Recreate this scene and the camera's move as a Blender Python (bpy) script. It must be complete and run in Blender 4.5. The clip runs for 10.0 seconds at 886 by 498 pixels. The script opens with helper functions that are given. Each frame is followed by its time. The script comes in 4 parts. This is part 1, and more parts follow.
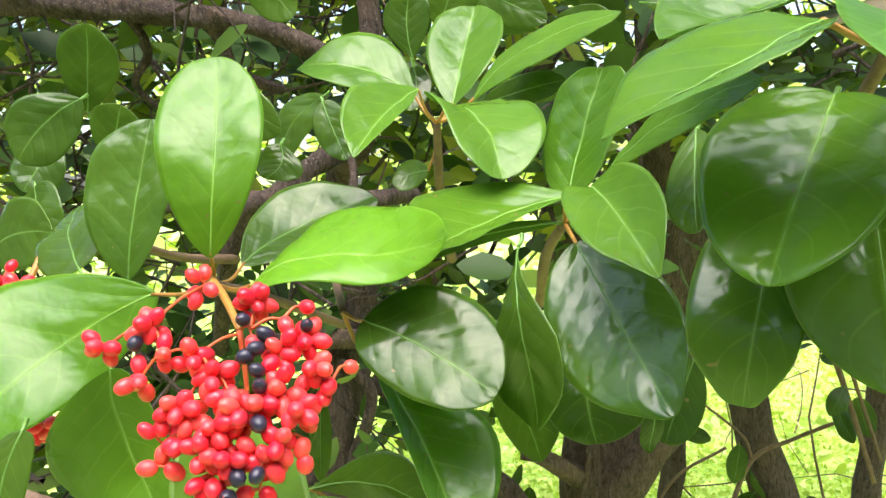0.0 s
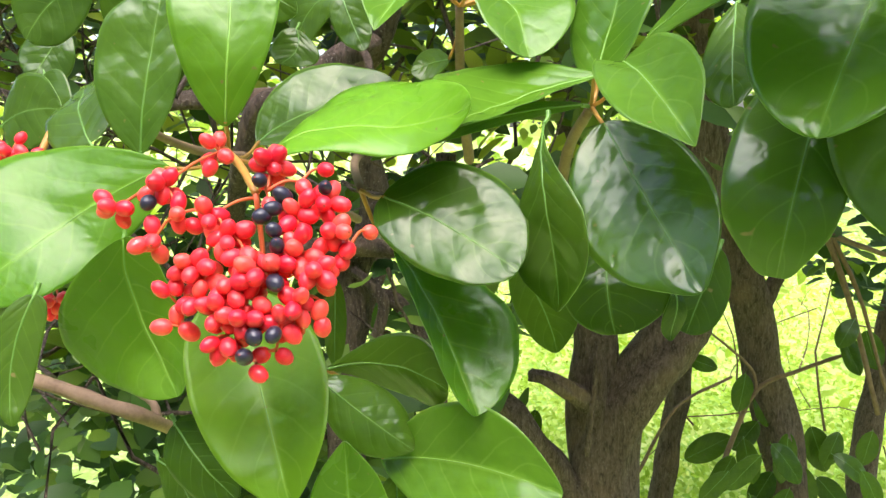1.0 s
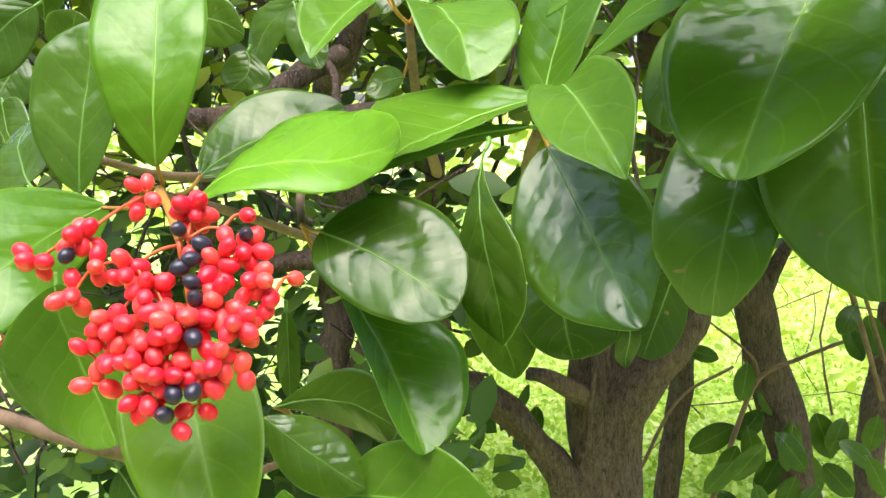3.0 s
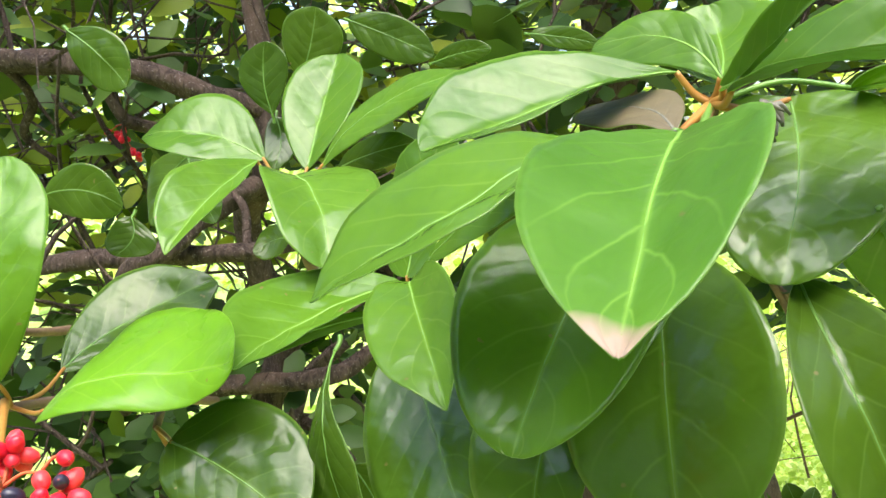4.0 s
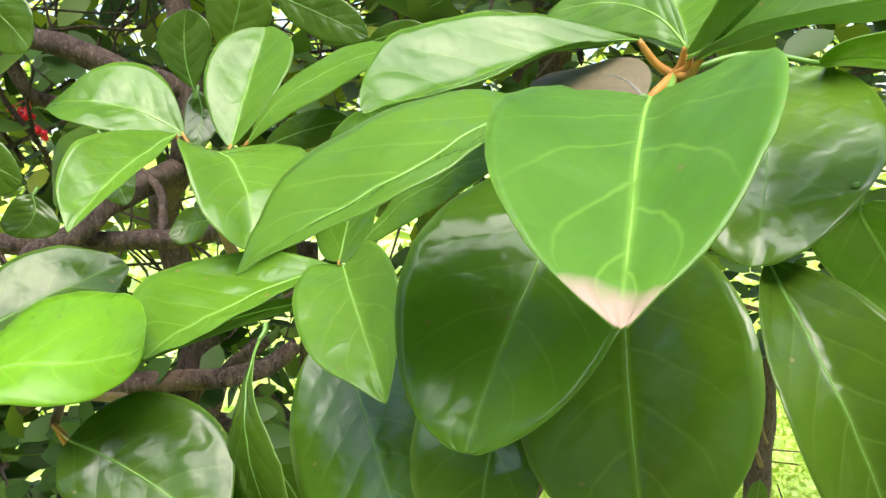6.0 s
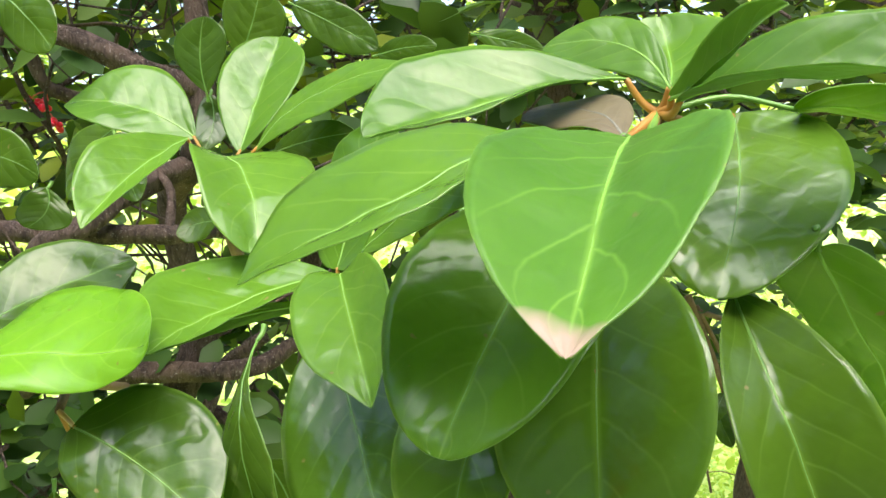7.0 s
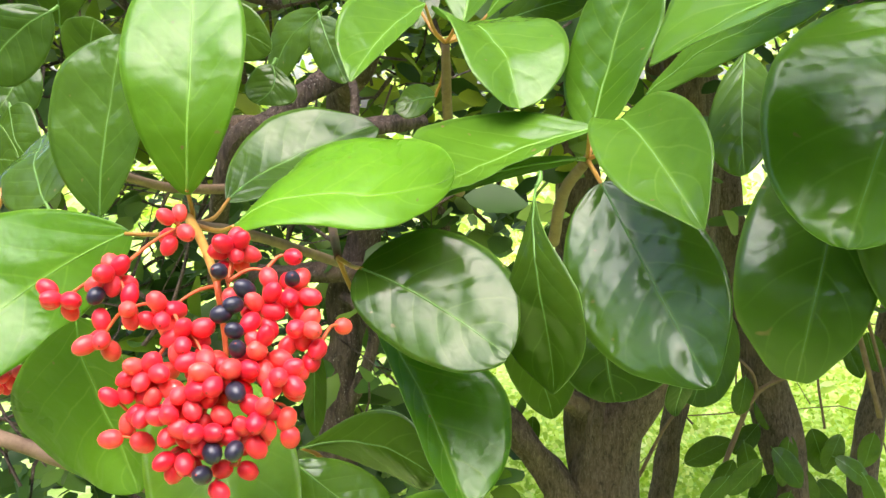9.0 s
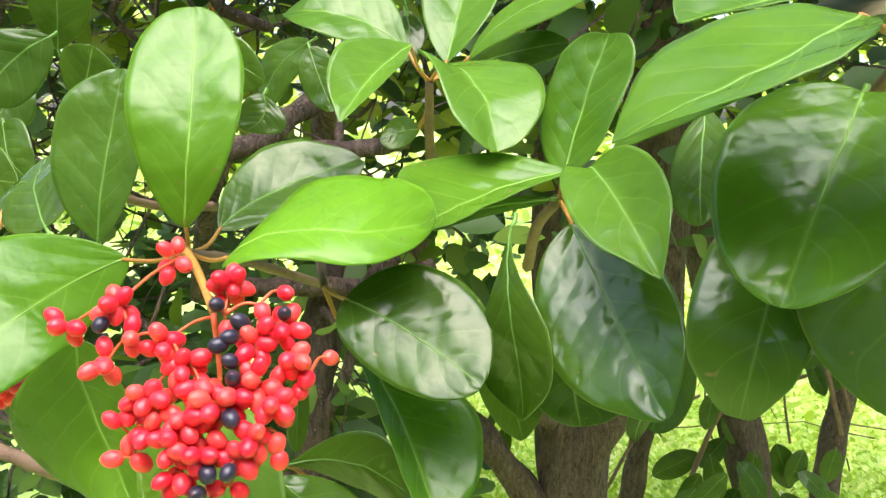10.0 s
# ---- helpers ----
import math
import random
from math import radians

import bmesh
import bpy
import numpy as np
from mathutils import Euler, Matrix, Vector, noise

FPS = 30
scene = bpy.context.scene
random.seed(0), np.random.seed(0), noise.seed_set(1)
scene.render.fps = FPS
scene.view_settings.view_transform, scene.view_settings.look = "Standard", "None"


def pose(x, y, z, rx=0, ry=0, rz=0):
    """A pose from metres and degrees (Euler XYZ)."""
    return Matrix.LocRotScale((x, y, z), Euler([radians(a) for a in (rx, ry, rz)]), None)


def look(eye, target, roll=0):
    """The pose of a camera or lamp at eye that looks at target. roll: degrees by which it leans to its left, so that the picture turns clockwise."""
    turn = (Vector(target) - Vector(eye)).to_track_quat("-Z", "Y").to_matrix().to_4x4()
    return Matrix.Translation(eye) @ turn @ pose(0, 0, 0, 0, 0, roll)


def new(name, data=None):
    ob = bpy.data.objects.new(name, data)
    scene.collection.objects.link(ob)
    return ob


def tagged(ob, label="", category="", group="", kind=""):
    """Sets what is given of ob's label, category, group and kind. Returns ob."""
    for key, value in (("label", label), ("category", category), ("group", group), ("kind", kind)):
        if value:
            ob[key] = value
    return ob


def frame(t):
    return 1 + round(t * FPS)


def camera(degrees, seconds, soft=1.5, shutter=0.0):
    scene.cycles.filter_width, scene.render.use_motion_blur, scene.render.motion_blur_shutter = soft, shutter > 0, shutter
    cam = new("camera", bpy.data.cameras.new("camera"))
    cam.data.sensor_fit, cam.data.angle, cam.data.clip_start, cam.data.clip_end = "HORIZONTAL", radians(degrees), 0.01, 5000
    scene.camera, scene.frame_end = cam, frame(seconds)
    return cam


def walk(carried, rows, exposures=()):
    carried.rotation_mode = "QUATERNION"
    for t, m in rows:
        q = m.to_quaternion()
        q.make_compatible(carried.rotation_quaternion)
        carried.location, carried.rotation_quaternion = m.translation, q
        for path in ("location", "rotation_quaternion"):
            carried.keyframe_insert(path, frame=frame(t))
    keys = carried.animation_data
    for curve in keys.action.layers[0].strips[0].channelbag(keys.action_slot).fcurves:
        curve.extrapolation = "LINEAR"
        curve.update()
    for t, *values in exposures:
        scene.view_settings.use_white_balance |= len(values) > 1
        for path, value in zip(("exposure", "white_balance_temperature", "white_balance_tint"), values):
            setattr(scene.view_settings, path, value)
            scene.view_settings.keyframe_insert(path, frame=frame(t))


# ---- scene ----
cam = camera(57.9, 10.0)
PATH = [
    (0, (0.027, -0.001, 1.511), (-0.121, 1.987, 1.345), -1.3),
    (0.5, (0.027, -0.001, 1.499), (-0.129, 1.974, 1.226), -0.4),
    (1, (0.02, 0.008, 1.48), (-0.152, 1.973, 1.151), -0.0),
    (1.5, (0.026, 0.017, 1.476), (-0.151, 1.977, 1.119), 0.1),
    (2, (0.038, 0.016, 1.493), (-0.141, 1.976, 1.142), -0.4),
    (2.2, (0.041, 0.021, 1.493), (-0.137, 1.982, 1.131), -0.6),
    (3.3, (0.063, 0.027, 1.507), (-0.119, 1.99, 1.173), -2.7),
    (3.5, (0.075, 0.029, 1.526), (-0.09, 2.001, 1.238), -2.9),
    (4, (0.119, 0.046, 1.562), (-0.019, 2.03, 1.356), -4.4),
    (4.5, (0.141, 0.07, 1.555), (0.069, 2.059, 1.358), -5.9),
    (5, (0.148, 0.074, 1.548), (0.111, 2.061, 1.329), -6.6),
    (5.2, (0.1425, 0.0745, 1.5535), (0.127, 2.063, 1.324), -6.1),
    (5.3, (0.137, 0.075, 1.556), (0.134, 2.065, 1.357), -5.8),
    (5.5, (0.121, 0.082, 1.546), (0.139, 2.071, 1.341), -4.7),
    (5.7, (0.1095, 0.081, 1.547), (0.147, 2.068, 1.329), -4.0),
    (6.8, (0.114, 0.052, 1.559), (0.16, 2.041, 1.359), -0.0),
    (7, (0.115, 0.055, 1.558), (0.158, 2.044, 1.35), 0.0),
    (7.5, (0.088, 0.056, 1.552), (0.113, 2.043, 1.326), 0.2),
    (8, (0.07, 0.055, 1.532), (0.046, 2.032, 1.229), 0.0),
    (8.5, (0.044, 0.053, 1.516), (-0.055, 2.021, 1.173), -0.4),
    (9, (0.023, 0.049, 1.514), (-0.142, 2.011, 1.161), -0.6),
    (9.5, (0.023, 0.034, 1.527), (-0.154, 1.995, 1.175), 0.4),
    (10, (0.023, 0.024, 1.533), (-0.084, 1.992, 1.195), 1.1),
]
walk(cam, [(t, look(eye, target, roll)) for t, eye, target, roll in PATH], [(0.0, 2.06, 6550, 10), (10.0, 2.06, 6550, 10)])


# ---- light and sky ----
world = bpy.data.worlds.new("overcast_sky")
scene.world = world
world.use_nodes = True
wn = world.node_tree
sky = wn.nodes.new("ShaderNodeTexSky")
sky.sky_type = "NISHITA"
sky.sun_disc = False
sky.sun_elevation = radians(67)
sky.sun_rotation = radians(178)
sky.air_density, sky.dust_density, sky.ozone_density = 1.0, 4.0, 1.0
wn.links.new(sky.outputs[0], wn.nodes["Background"].inputs[0])
wn.nodes["Background"].inputs[1].default_value = 0.15
sun_data = bpy.data.lights.new("sun", "SUN")
sun_data.energy, sun_data.angle, sun_data.color = 1.25, radians(58), (0.96, 0.98, 1.0)
sun = new("sun", sun_data)
sun.matrix_basis = look((0.1, -3.5, 8.2), (0, 0, 0))


# ---- materials ----
def nodes_of(name):
    m = bpy.data.materials.new(name)
    m.use_nodes = True
    nt = m.node_tree
    nt.nodes.clear()
    return m, nt


def add(nt, kind, **kw):
    n = nt.nodes.new(kind)
    for k, v in kw.items():
        if k in n.inputs:
            n.inputs[k].default_value = v
        else:
            n.inputs[int(k[1:])].default_value = v
    return n


def math_node(nt, op, a, b=None, clamp=False):
    n = nt.nodes.new("ShaderNodeMath")
    n.operation, n.use_clamp = op, clamp
    for i, v in enumerate((a, b)):
        if v is None:
            continue
        if isinstance(v, (int, float)):
            n.inputs[i].default_value = v
        else:
            nt.links.new(v, n.inputs[i])
    return n.outputs[0]


def ramp(nt, fac, stops):
    n = nt.nodes.new("ShaderNodeValToRGB")
    el = n.color_ramp.elements
    while len(el) < len(stops):
        el.new(0.5)
    for e, (p, c) in zip(el, stops):
        e.position, e.color = p, (*c, 1)
    nt.links.new(fac, n.inputs[0])
    return n.outputs[0]


def mix_colour(nt, fac, a, b, kind="MIX"):
    n = nt.nodes.new("ShaderNodeMix")
    n.data_type, n.blend_type = "RGBA", kind
    for sock, v in ((n.inputs[0], fac), (n.inputs[6], a), (n.inputs[7], b)):
        if isinstance(v, (int, float)):
            sock.default_value = v
        elif isinstance(v, tuple):
            sock.default_value = (*v, 1)
        else:
            nt.links.new(v, sock)
    return n.outputs[2]


def leaf_material(name, deep, light, vein, rough, through_light, lacquer=0.5, veins=True, burnt=False):
    """Glossy evergreen leaf: mottled green, pale netted veins, light shining through."""
    m, nt = nodes_of(name)
    uv = nt.nodes.new("ShaderNodeUVMap")
    sep = nt.nodes.new("ShaderNodeSeparateXYZ")
    nt.links.new(uv.outputs[0], sep.inputs[0])
    u = math_node(nt, "ABSOLUTE", math_node(nt, "MULTIPLY", math_node(nt, "SUBTRACT", sep.outputs[0], 0.5), 2.0))
    v = sep.outputs[1]
    tex = nt.nodes.new("ShaderNodeTexCoord")
    info = nt.nodes.new("ShaderNodeObjectInfo")
    shift = nt.nodes.new("ShaderNodeVectorMath")
    shift.operation = "ADD"
    nt.links.new(tex.outputs["Object"], shift.inputs[0])
    nt.links.new(info.outputs["Random"], shift.inputs[1])
    big = add(nt, "ShaderNodeTexNoise", Scale=30.0, Detail=3.0)
    fine = add(nt, "ShaderNodeTexNoise", Scale=800.0, Detail=2.0)
    blister = add(nt, "ShaderNodeTexNoise", Scale=120.0, Detail=1.0, Distortion=0.5)
    for n in (big, blister, fine):
        nt.links.new(shift.outputs[0], n.inputs["Vector"])
    tone = math_node(nt, "ADD", math_node(nt, "MULTIPLY", big.outputs[0], 0.8), math_node(nt, "MULTIPLY", info.outputs["Random"], 0.5))
    base = ramp(nt, tone, ((0.25, deep), (0.85, light)))
    base = mix_colour(nt, math_node(nt, "MULTIPLY", blister.outputs[0], 0.35), base, tuple(c * 0.7 for c in deep))
    relief = blister.outputs[0]
    if veins:
        # side veins leave the midrib slantwise and bend towards the tip
        wob = math_node(nt, "MULTIPLY", math_node(nt, "SUBTRACT", big.outputs[0], 0.5), 0.10)
        side = math_node(nt, "GREATER_THAN", sep.outputs[0], 0.5)
        q = math_node(nt, "SUBTRACT", v, math_node(nt, "MULTIPLY", math_node(nt, "POWER", u, 1.2), 0.30))
        q = math_node(nt, "ADD", math_node(nt, "ADD", q, wob), math_node(nt, "MULTIPLY", side, 0.055))
        saw = math_node(nt, "ABSOLUTE", math_node(nt, "SUBTRACT", math_node(nt, "FRACT", math_node(nt, "MULTIPLY", q, 6.0)), 0.5))
        line = math_node(nt, "SUBTRACT", 1.0, math_node(nt, "DIVIDE", saw, 0.06), True)
        fade = math_node(nt, "SUBTRACT", 1.0, math_node(nt, "POWER", u, 2.2), True)
        line = math_node(nt, "MULTIPLY", line, fade)
        rib = math_node(nt, "SUBTRACT", 1.0, math_node(nt, "DIVIDE", u, 0.055), True)
        veiny = math_node(nt, "MAXIMUM", math_node(nt, "MULTIPLY", line, 0.42 if burnt else 0.26), math_node(nt, "MULTIPLY", rib, 0.5))
        base = mix_colour(nt, veiny, base, vein)
        pillow = math_node(nt, "MULTIPLY", math_node(nt, "MINIMUM", saw, 0.3), 0.55)
        relief = math_node(nt, "ADD", math_node(nt, "ADD", math_node(nt, "MULTIPLY", fine.outputs[0], 0.025), math_node(nt, "ADD", math_node(nt, "MULTIPLY", big.outputs[0], 1.1), math_node(nt, "MULTIPLY", blister.outputs[0], 0.55))), math_node(nt, "MULTIPLY", pillow, fade))
    spots = add(nt, "ShaderNodeTexNoise", Scale=170.0, Detail=1.0)
    nt.links.new(shift.outputs[0], spots.inputs["Vector"])
    base = mix_colour(nt, math_node(nt, "MULTIPLY", math_node(nt, "SUBTRACT", spots.outputs[0], 0.765), 16.0, True), base, (0.20, 0.17, 0.06))
    base = mix_colour(nt, math_node(nt, "MULTIPLY", math_node(nt, "SUBTRACT", u, 0.965), 12.0, True), base, vein)
    if burnt:
        edge = math_node(nt, "ADD", v, math_node(nt, "MULTIPLY", math_node(nt, "SUBTRACT", math_node(nt, "ADD", math_node(nt, "MULTIPLY", blister.outputs[0], 0.5), math_node(nt, "MULTIPLY", big.outputs[0], 0.5)), 0.5), 0.2))
        base = mix_colour(nt, math_node(nt, "MULTIPLY", math_node(nt, "SUBTRACT", edge, 0.960), 28.0, True), base, (0.40, 0.29, 0.22))
    bump = add(nt, "ShaderNodeBump", Strength=0.6, Distance=0.0016)
    nt.links.new(relief, bump.inputs["Height"])
    bsdf = add(nt, "ShaderNodeBsdfPrincipled", Roughness=rough)
    bsdf.inputs["Specular IOR Level"].default_value = lacquer
    rough_mix = math_node(nt, "ADD", math_node(nt, "MULTIPLY", big.outputs[0], 0.16), rough - 0.06)
    nt.links.new(rough_mix, bsdf.inputs["Roughness"])
    nt.links.new(base, bsdf.inputs["Base Color"])
    nt.links.new(bump.outputs[0], bsdf.inputs["Normal"])
    glow = nt.nodes.new("ShaderNodeBsdfTranslucent")
    warm = mix_colour(nt, 1.0, base, (1.35, 1.25, 0.45), "MULTIPLY")
    nt.links.new(warm, glow.inputs[0])
    mixer = nt.nodes.new("ShaderNodeMixShader")
    mixer.inputs[0].default_value = through_light
    nt.links.new(bsdf.outputs[0], mixer.inputs[1])
    nt.links.new(glow.outputs[0], mixer.inputs[2])
    out = nt.nodes.new("ShaderNodeOutputMaterial")
    nt.links.new(mixer.outputs[0], out.inputs[0])
    return m


def plain(name, stops, scale, rough, bump_size=0.0, bump_dist=0.002, detail=5.0, spec=0.4, object_tint=0.0):
    """Noise-mottled surface with grain."""
    m, nt = nodes_of(name)
    tex = nt.nodes.new("ShaderNodeTexCoord")
    vec = tex.outputs["Object"]
    n1 = add(nt, "ShaderNodeTexNoise", Scale=scale, Detail=detail, Roughness=0.65)
    n2 = add(nt, "ShaderNodeTexNoise", Scale=scale * 6.5, Detail=3.0)
    for n in (n1, n2):
        nt.links.new(vec, n.inputs["Vector"])
    fac = math_node(nt, "ADD", math_node(nt, "MULTIPLY", n1.outputs[0], 0.7), math_node(nt, "MULTIPLY", n2.outputs[0], 0.3))
    if object_tint:
        info = nt.nodes.new("ShaderNodeObjectInfo")
        fac = math_node(nt, "ADD", fac, math_node(nt, "MULTIPLY", math_node(nt, "SUBTRACT", info.outputs["Random"], 0.5), object_tint))
    col = ramp(nt, fac, stops)
    bsdf = add(nt, "ShaderNodeBsdfPrincipled", Roughness=rough)
    bsdf.inputs["Specular IOR Level"].default_value = spec
    nt.links.new(col, bsdf.inputs["Base Color"])
    if bump_size:
        b = add(nt, "ShaderNodeBump", Strength=bump_size, Distance=bump_dist)
        nt.links.new(fac, b.inputs["Height"])
        nt.links.new(b.outputs[0], bsdf.inputs["Normal"])
    out = nt.nodes.new("ShaderNodeOutputMaterial")
    nt.links.new(bsdf.outputs[0], out.inputs[0])
    return m


def bark_material(name, crack, body, worn):
    """Rough bark: upright fissures, scaly plates, pale specks and worn patches."""
    m, nt = nodes_of(name)
    tex = nt.nodes.new("ShaderNodeTexCoord")
    mp = nt.nodes.new("ShaderNodeMapping")
    mp.inputs["Scale"].default_value = (1.0, 1.0, 0.28)
    nt.links.new(tex.outputs["Object"], mp.inputs["Vector"])
    fissure = add(nt, "ShaderNodeTexNoise", Scale=110.0, Detail=8.0, Roughness=0.7, Distortion=0.6)
    patch = add(nt, "ShaderNodeTexNoise", Scale=11.0, Detail=3.0)
    speck = add(nt, "ShaderNodeTexNoise", Scale=420.0, Detail=2.0)
    plate = add(nt, "ShaderNodeTexVoronoi", Scale=170.0)
    plate.feature = "DISTANCE_TO_EDGE"
    nt.links.new(mp.outputs[0], fissure.inputs["Vector"])
    nt.links.new(mp.outputs[0], plate.inputs["Vector"])
    for n in (patch, speck):
        nt.links.new(tex.outputs["Object"], n.inputs["Vector"])
    seam = math_node(nt, "MINIMUM", math_node(nt, "MULTIPLY", plate.outputs["Distance"], 4.0), 1.0)
    relief = math_node(nt, "ADD", math_node(nt, "MULTIPLY", fissure.outputs[0], 0.92), math_node(nt, "MULTIPLY", seam, 0.08))
    col = ramp(nt, relief, ((0.36, crack), (0.52, body), (0.74, worn)))
    col = mix_colour(nt, math_node(nt, "MULTIPLY", math_node(nt, "SUBTRACT", patch.outputs[0], 0.56), 3.2, True), col, (0.19, 0.125, 0.085))
    col = mix_colour(nt, math_node(nt, "MULTIPLY", math_node(nt, "SUBTRACT", speck.outputs[0], 0.62), 6.0, True), col, (0.30, 0.27, 0.24))
    bump = add(nt, "ShaderNodeBump", Strength=1.0, Distance=0.011)
    nt.links.new(math_node(nt, "ADD", relief, math_node(nt, "MULTIPLY", speck.outputs[0], 0.15)), bump.inputs["Height"])
    bsdf = add(nt, "ShaderNodeBsdfPrincipled", Roughness=0.85)
    bsdf.inputs["Specular IOR Level"].default_value = 0.25
    nt.links.new(col, bsdf.inputs["Base Color"])
    nt.links.new(bump.outputs[0], bsdf.inputs["Normal"])
    out = nt.nodes.new("ShaderNodeOutputMaterial")
    nt.links.new(bsdf.outputs[0], out.inputs[0])
    return m


def island_foliage(name, stops, rough, through_light):
    """Foliage too far to pick apart: tint varies from leaf to leaf."""
    m, nt = nodes_of(name)
    geo = nt.nodes.new("ShaderNodeNewGeometry")
    tex = nt.nodes.new("ShaderNodeTexCoord")
    n1 = add(nt, "ShaderNodeTexNoise", Scale=3.0, Detail=2.0)
    nt.links.new(tex.outputs["Object"], n1.inputs["Vector"])
    fac = math_node(nt, "ADD", math_node(nt, "MULTIPLY", geo.outputs["Random Per Island"], 0.65), math_node(nt, "MULTIPLY", n1.outputs[0], 0.35))
    col = ramp(nt, fac, stops)
    bsdf = add(nt, "ShaderNodeBsdfPrincipled", Roughness=rough)
    bsdf.inputs["Specular IOR Level"].default_value = 0.3
    nt.links.new(col, bsdf.inputs["Base Color"])
    glow = nt.nodes.new("ShaderNodeBsdfTranslucent")
    nt.links.new(mix_colour(nt, 1.0, col, (1.3, 1.2, 0.5), "MULTIPLY"), glow.inputs[0])
    mixer = nt.nodes.new("ShaderNodeMixShader")
    mixer.inputs[0].default_value = through_light
    nt.links.new(bsdf.outputs[0], mixer.inputs[1])
    nt.links.new(glow.outputs[0], mixer.inputs[2])
    out = nt.nodes.new("ShaderNodeOutputMaterial")
    nt.links.new(mixer.outputs[0], out.inputs[0])
    return m


fresh = leaf_material("fresh_leaf", (0.105, 0.295, 0.011), (0.175, 0.400, 0.016), (0.30, 0.54, 0.07), 0.27, 0.42, 0.40)
young = leaf_material("young_leaf", (0.074, 0.205, 0.009), (0.124, 0.285, 0.014), (0.26, 0.46, 0.06), 0.25, 0.40, 0.40)
mature = leaf_material("mature_leaf", (0.064, 0.162, 0.012), (0.122, 0.262, 0.020), (0.24, 0.41, 0.07), 0.20, 0.34, 0.36)
burnt = leaf_material("scorched_tip_leaf", (0.062, 0.180, 0.012), (0.120, 0.285, 0.020), (0.24, 0.45, 0.07), 0.36, 0.36, 0.4, burnt=True)
olive = leaf_material("olive_leaf", (0.094, 0.222, 0.011), (0.165, 0.325, 0.017), (0.26, 0.42, 0.07), 0.28, 0.42, 0.3)
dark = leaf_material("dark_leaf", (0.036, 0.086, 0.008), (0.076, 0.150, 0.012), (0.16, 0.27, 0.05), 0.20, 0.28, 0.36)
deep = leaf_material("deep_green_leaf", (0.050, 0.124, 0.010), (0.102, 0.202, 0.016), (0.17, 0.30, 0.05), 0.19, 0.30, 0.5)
brown = leaf_material("withered_leaf", (0.10, 0.085, 0.045), (0.17, 0.14, 0.08), (0.22, 0.19, 0.11), 0.5, 0.25, 0.3)
under = leaf_material("leaf_underside", (0.11, 0.24, 0.05), (0.17, 0.32, 0.07), (0.26, 0.42, 0.12), 0.5, 0.42, 0.25, veins=False)
rib_dark = plain("midrib_dark", ((0.3, (0.085, 0.20, 0.03)), (0.7, (0.14, 0.28, 0.045))), 120.0, 0.4)
rib_green = plain("midrib_green", ((0.3, (0.14, 0.31, 0.035)), (0.7, (0.21, 0.39, 0.055))), 120.0, 0.45)
stalk_orange = plain("stalk_orange", ((0.3, (0.33, 0.135, 0.025)), (0.7, (0.42, 0.23, 0.05))), 90.0, 0.45, 0.2, 0.0004)
stalk_red = plain("stalk_red", ((0.3, (0.50, 0.075, 0.030)), (0.7, (0.58, 0.14, 0.045))), 90.0, 0.45)
twig_brown = plain("twig_bark", ((0.3, (0.10, 0.06, 0.035)), (0.7, (0.20, 0.13, 0.08))), 60.0, 0.75, 0.6, 0.0015)
bark = bark_material("bark", (0.042, 0.028, 0.022), (0.112, 0.079, 0.063), (0.20, 0.15, 0.125))
branch_bark = bark_material("branch_bark", (0.028, 0.019, 0.015), (0.080, 0.056, 0.044), (0.15, 0.11, 0.09))
berry_red = plain("berry_red", ((0.2, (0.70, 0.012, 0.036)), (0.5, (0.80, 0.034, 0.056)), (0.9, (0.82, 0.095, 0.072))), 160.0, 0.34, 0.0, spec=0.42, object_tint=0.65)
skin = next(n for n in berry_red.node_tree.nodes if n.type == "BSDF_PRINCIPLED")
skin.inputs["Subsurface Weight"].default_value = 0.5
skin.inputs["Subsurface Radius"].default_value = (1.0, 0.3, 0.2)
skin.inputs["Subsurface Scale"].default_value = 0.003
berry_black = plain("berry_black", ((0.3, (0.012, 0.012, 0.022)), (0.7, (0.035, 0.03, 0.055))), 200.0, 0.3)
dry_grey = plain("dry_grey", ((0.3, (0.05, 0.055, 0.035)), (0.7, (0.24, 0.23, 0.18))), 200.0, 0.7, 0.6, 0.001)
scar = plain("berry_scar", ((0.3, (0.20, 0.02, 0.015)), (0.7, (0.3, 0.05, 0.03))), 300.0, 0.6)
# foliage copy coloured dark: the shade of the shrub's inside is painted in
shade_tinted_leaf = island_foliage("far_foliage_shade_tint", ((0.1, (0.014, 0.038, 0.007)), (0.55, (0.040, 0.092, 0.013)), (0.9, (0.12, 0.19, 0.022))), 0.48, 0.28)
# foliage copy in yellow-green: daylight coming through the leaves is painted in
backlight_tinted_leaf = island_foliage("backlight_tinted_foliage", ((0.1, (0.050, 0.095, 0.010)), (0.5, (0.13, 0.20, 0.020)), (0.9, (0.30, 0.36, 0.05))), 0.45, 0.5)
# foliage copy coloured bright: open sunlight is painted into the green
sun_tinted_leaf = island_foliage("far_foliage_sun_tint", ((0.1, (0.22, 0.36, 0.035)), (0.5, (0.48, 0.62, 0.14)), (0.85, (0.84, 0.87, 0.55))), 0.5, 0.5)
# paler than grass: strong sun on the lawn is put into its colour
sun_tinted_lawn = plain("lawn", ((0.3, (0.27, 0.44, 0.06)), (0.5, (0.44, 0.60, 0.14)), (0.66, (0.74, 0.79, 0.42))), 6.0, 0.9, 0.8, 0.03)


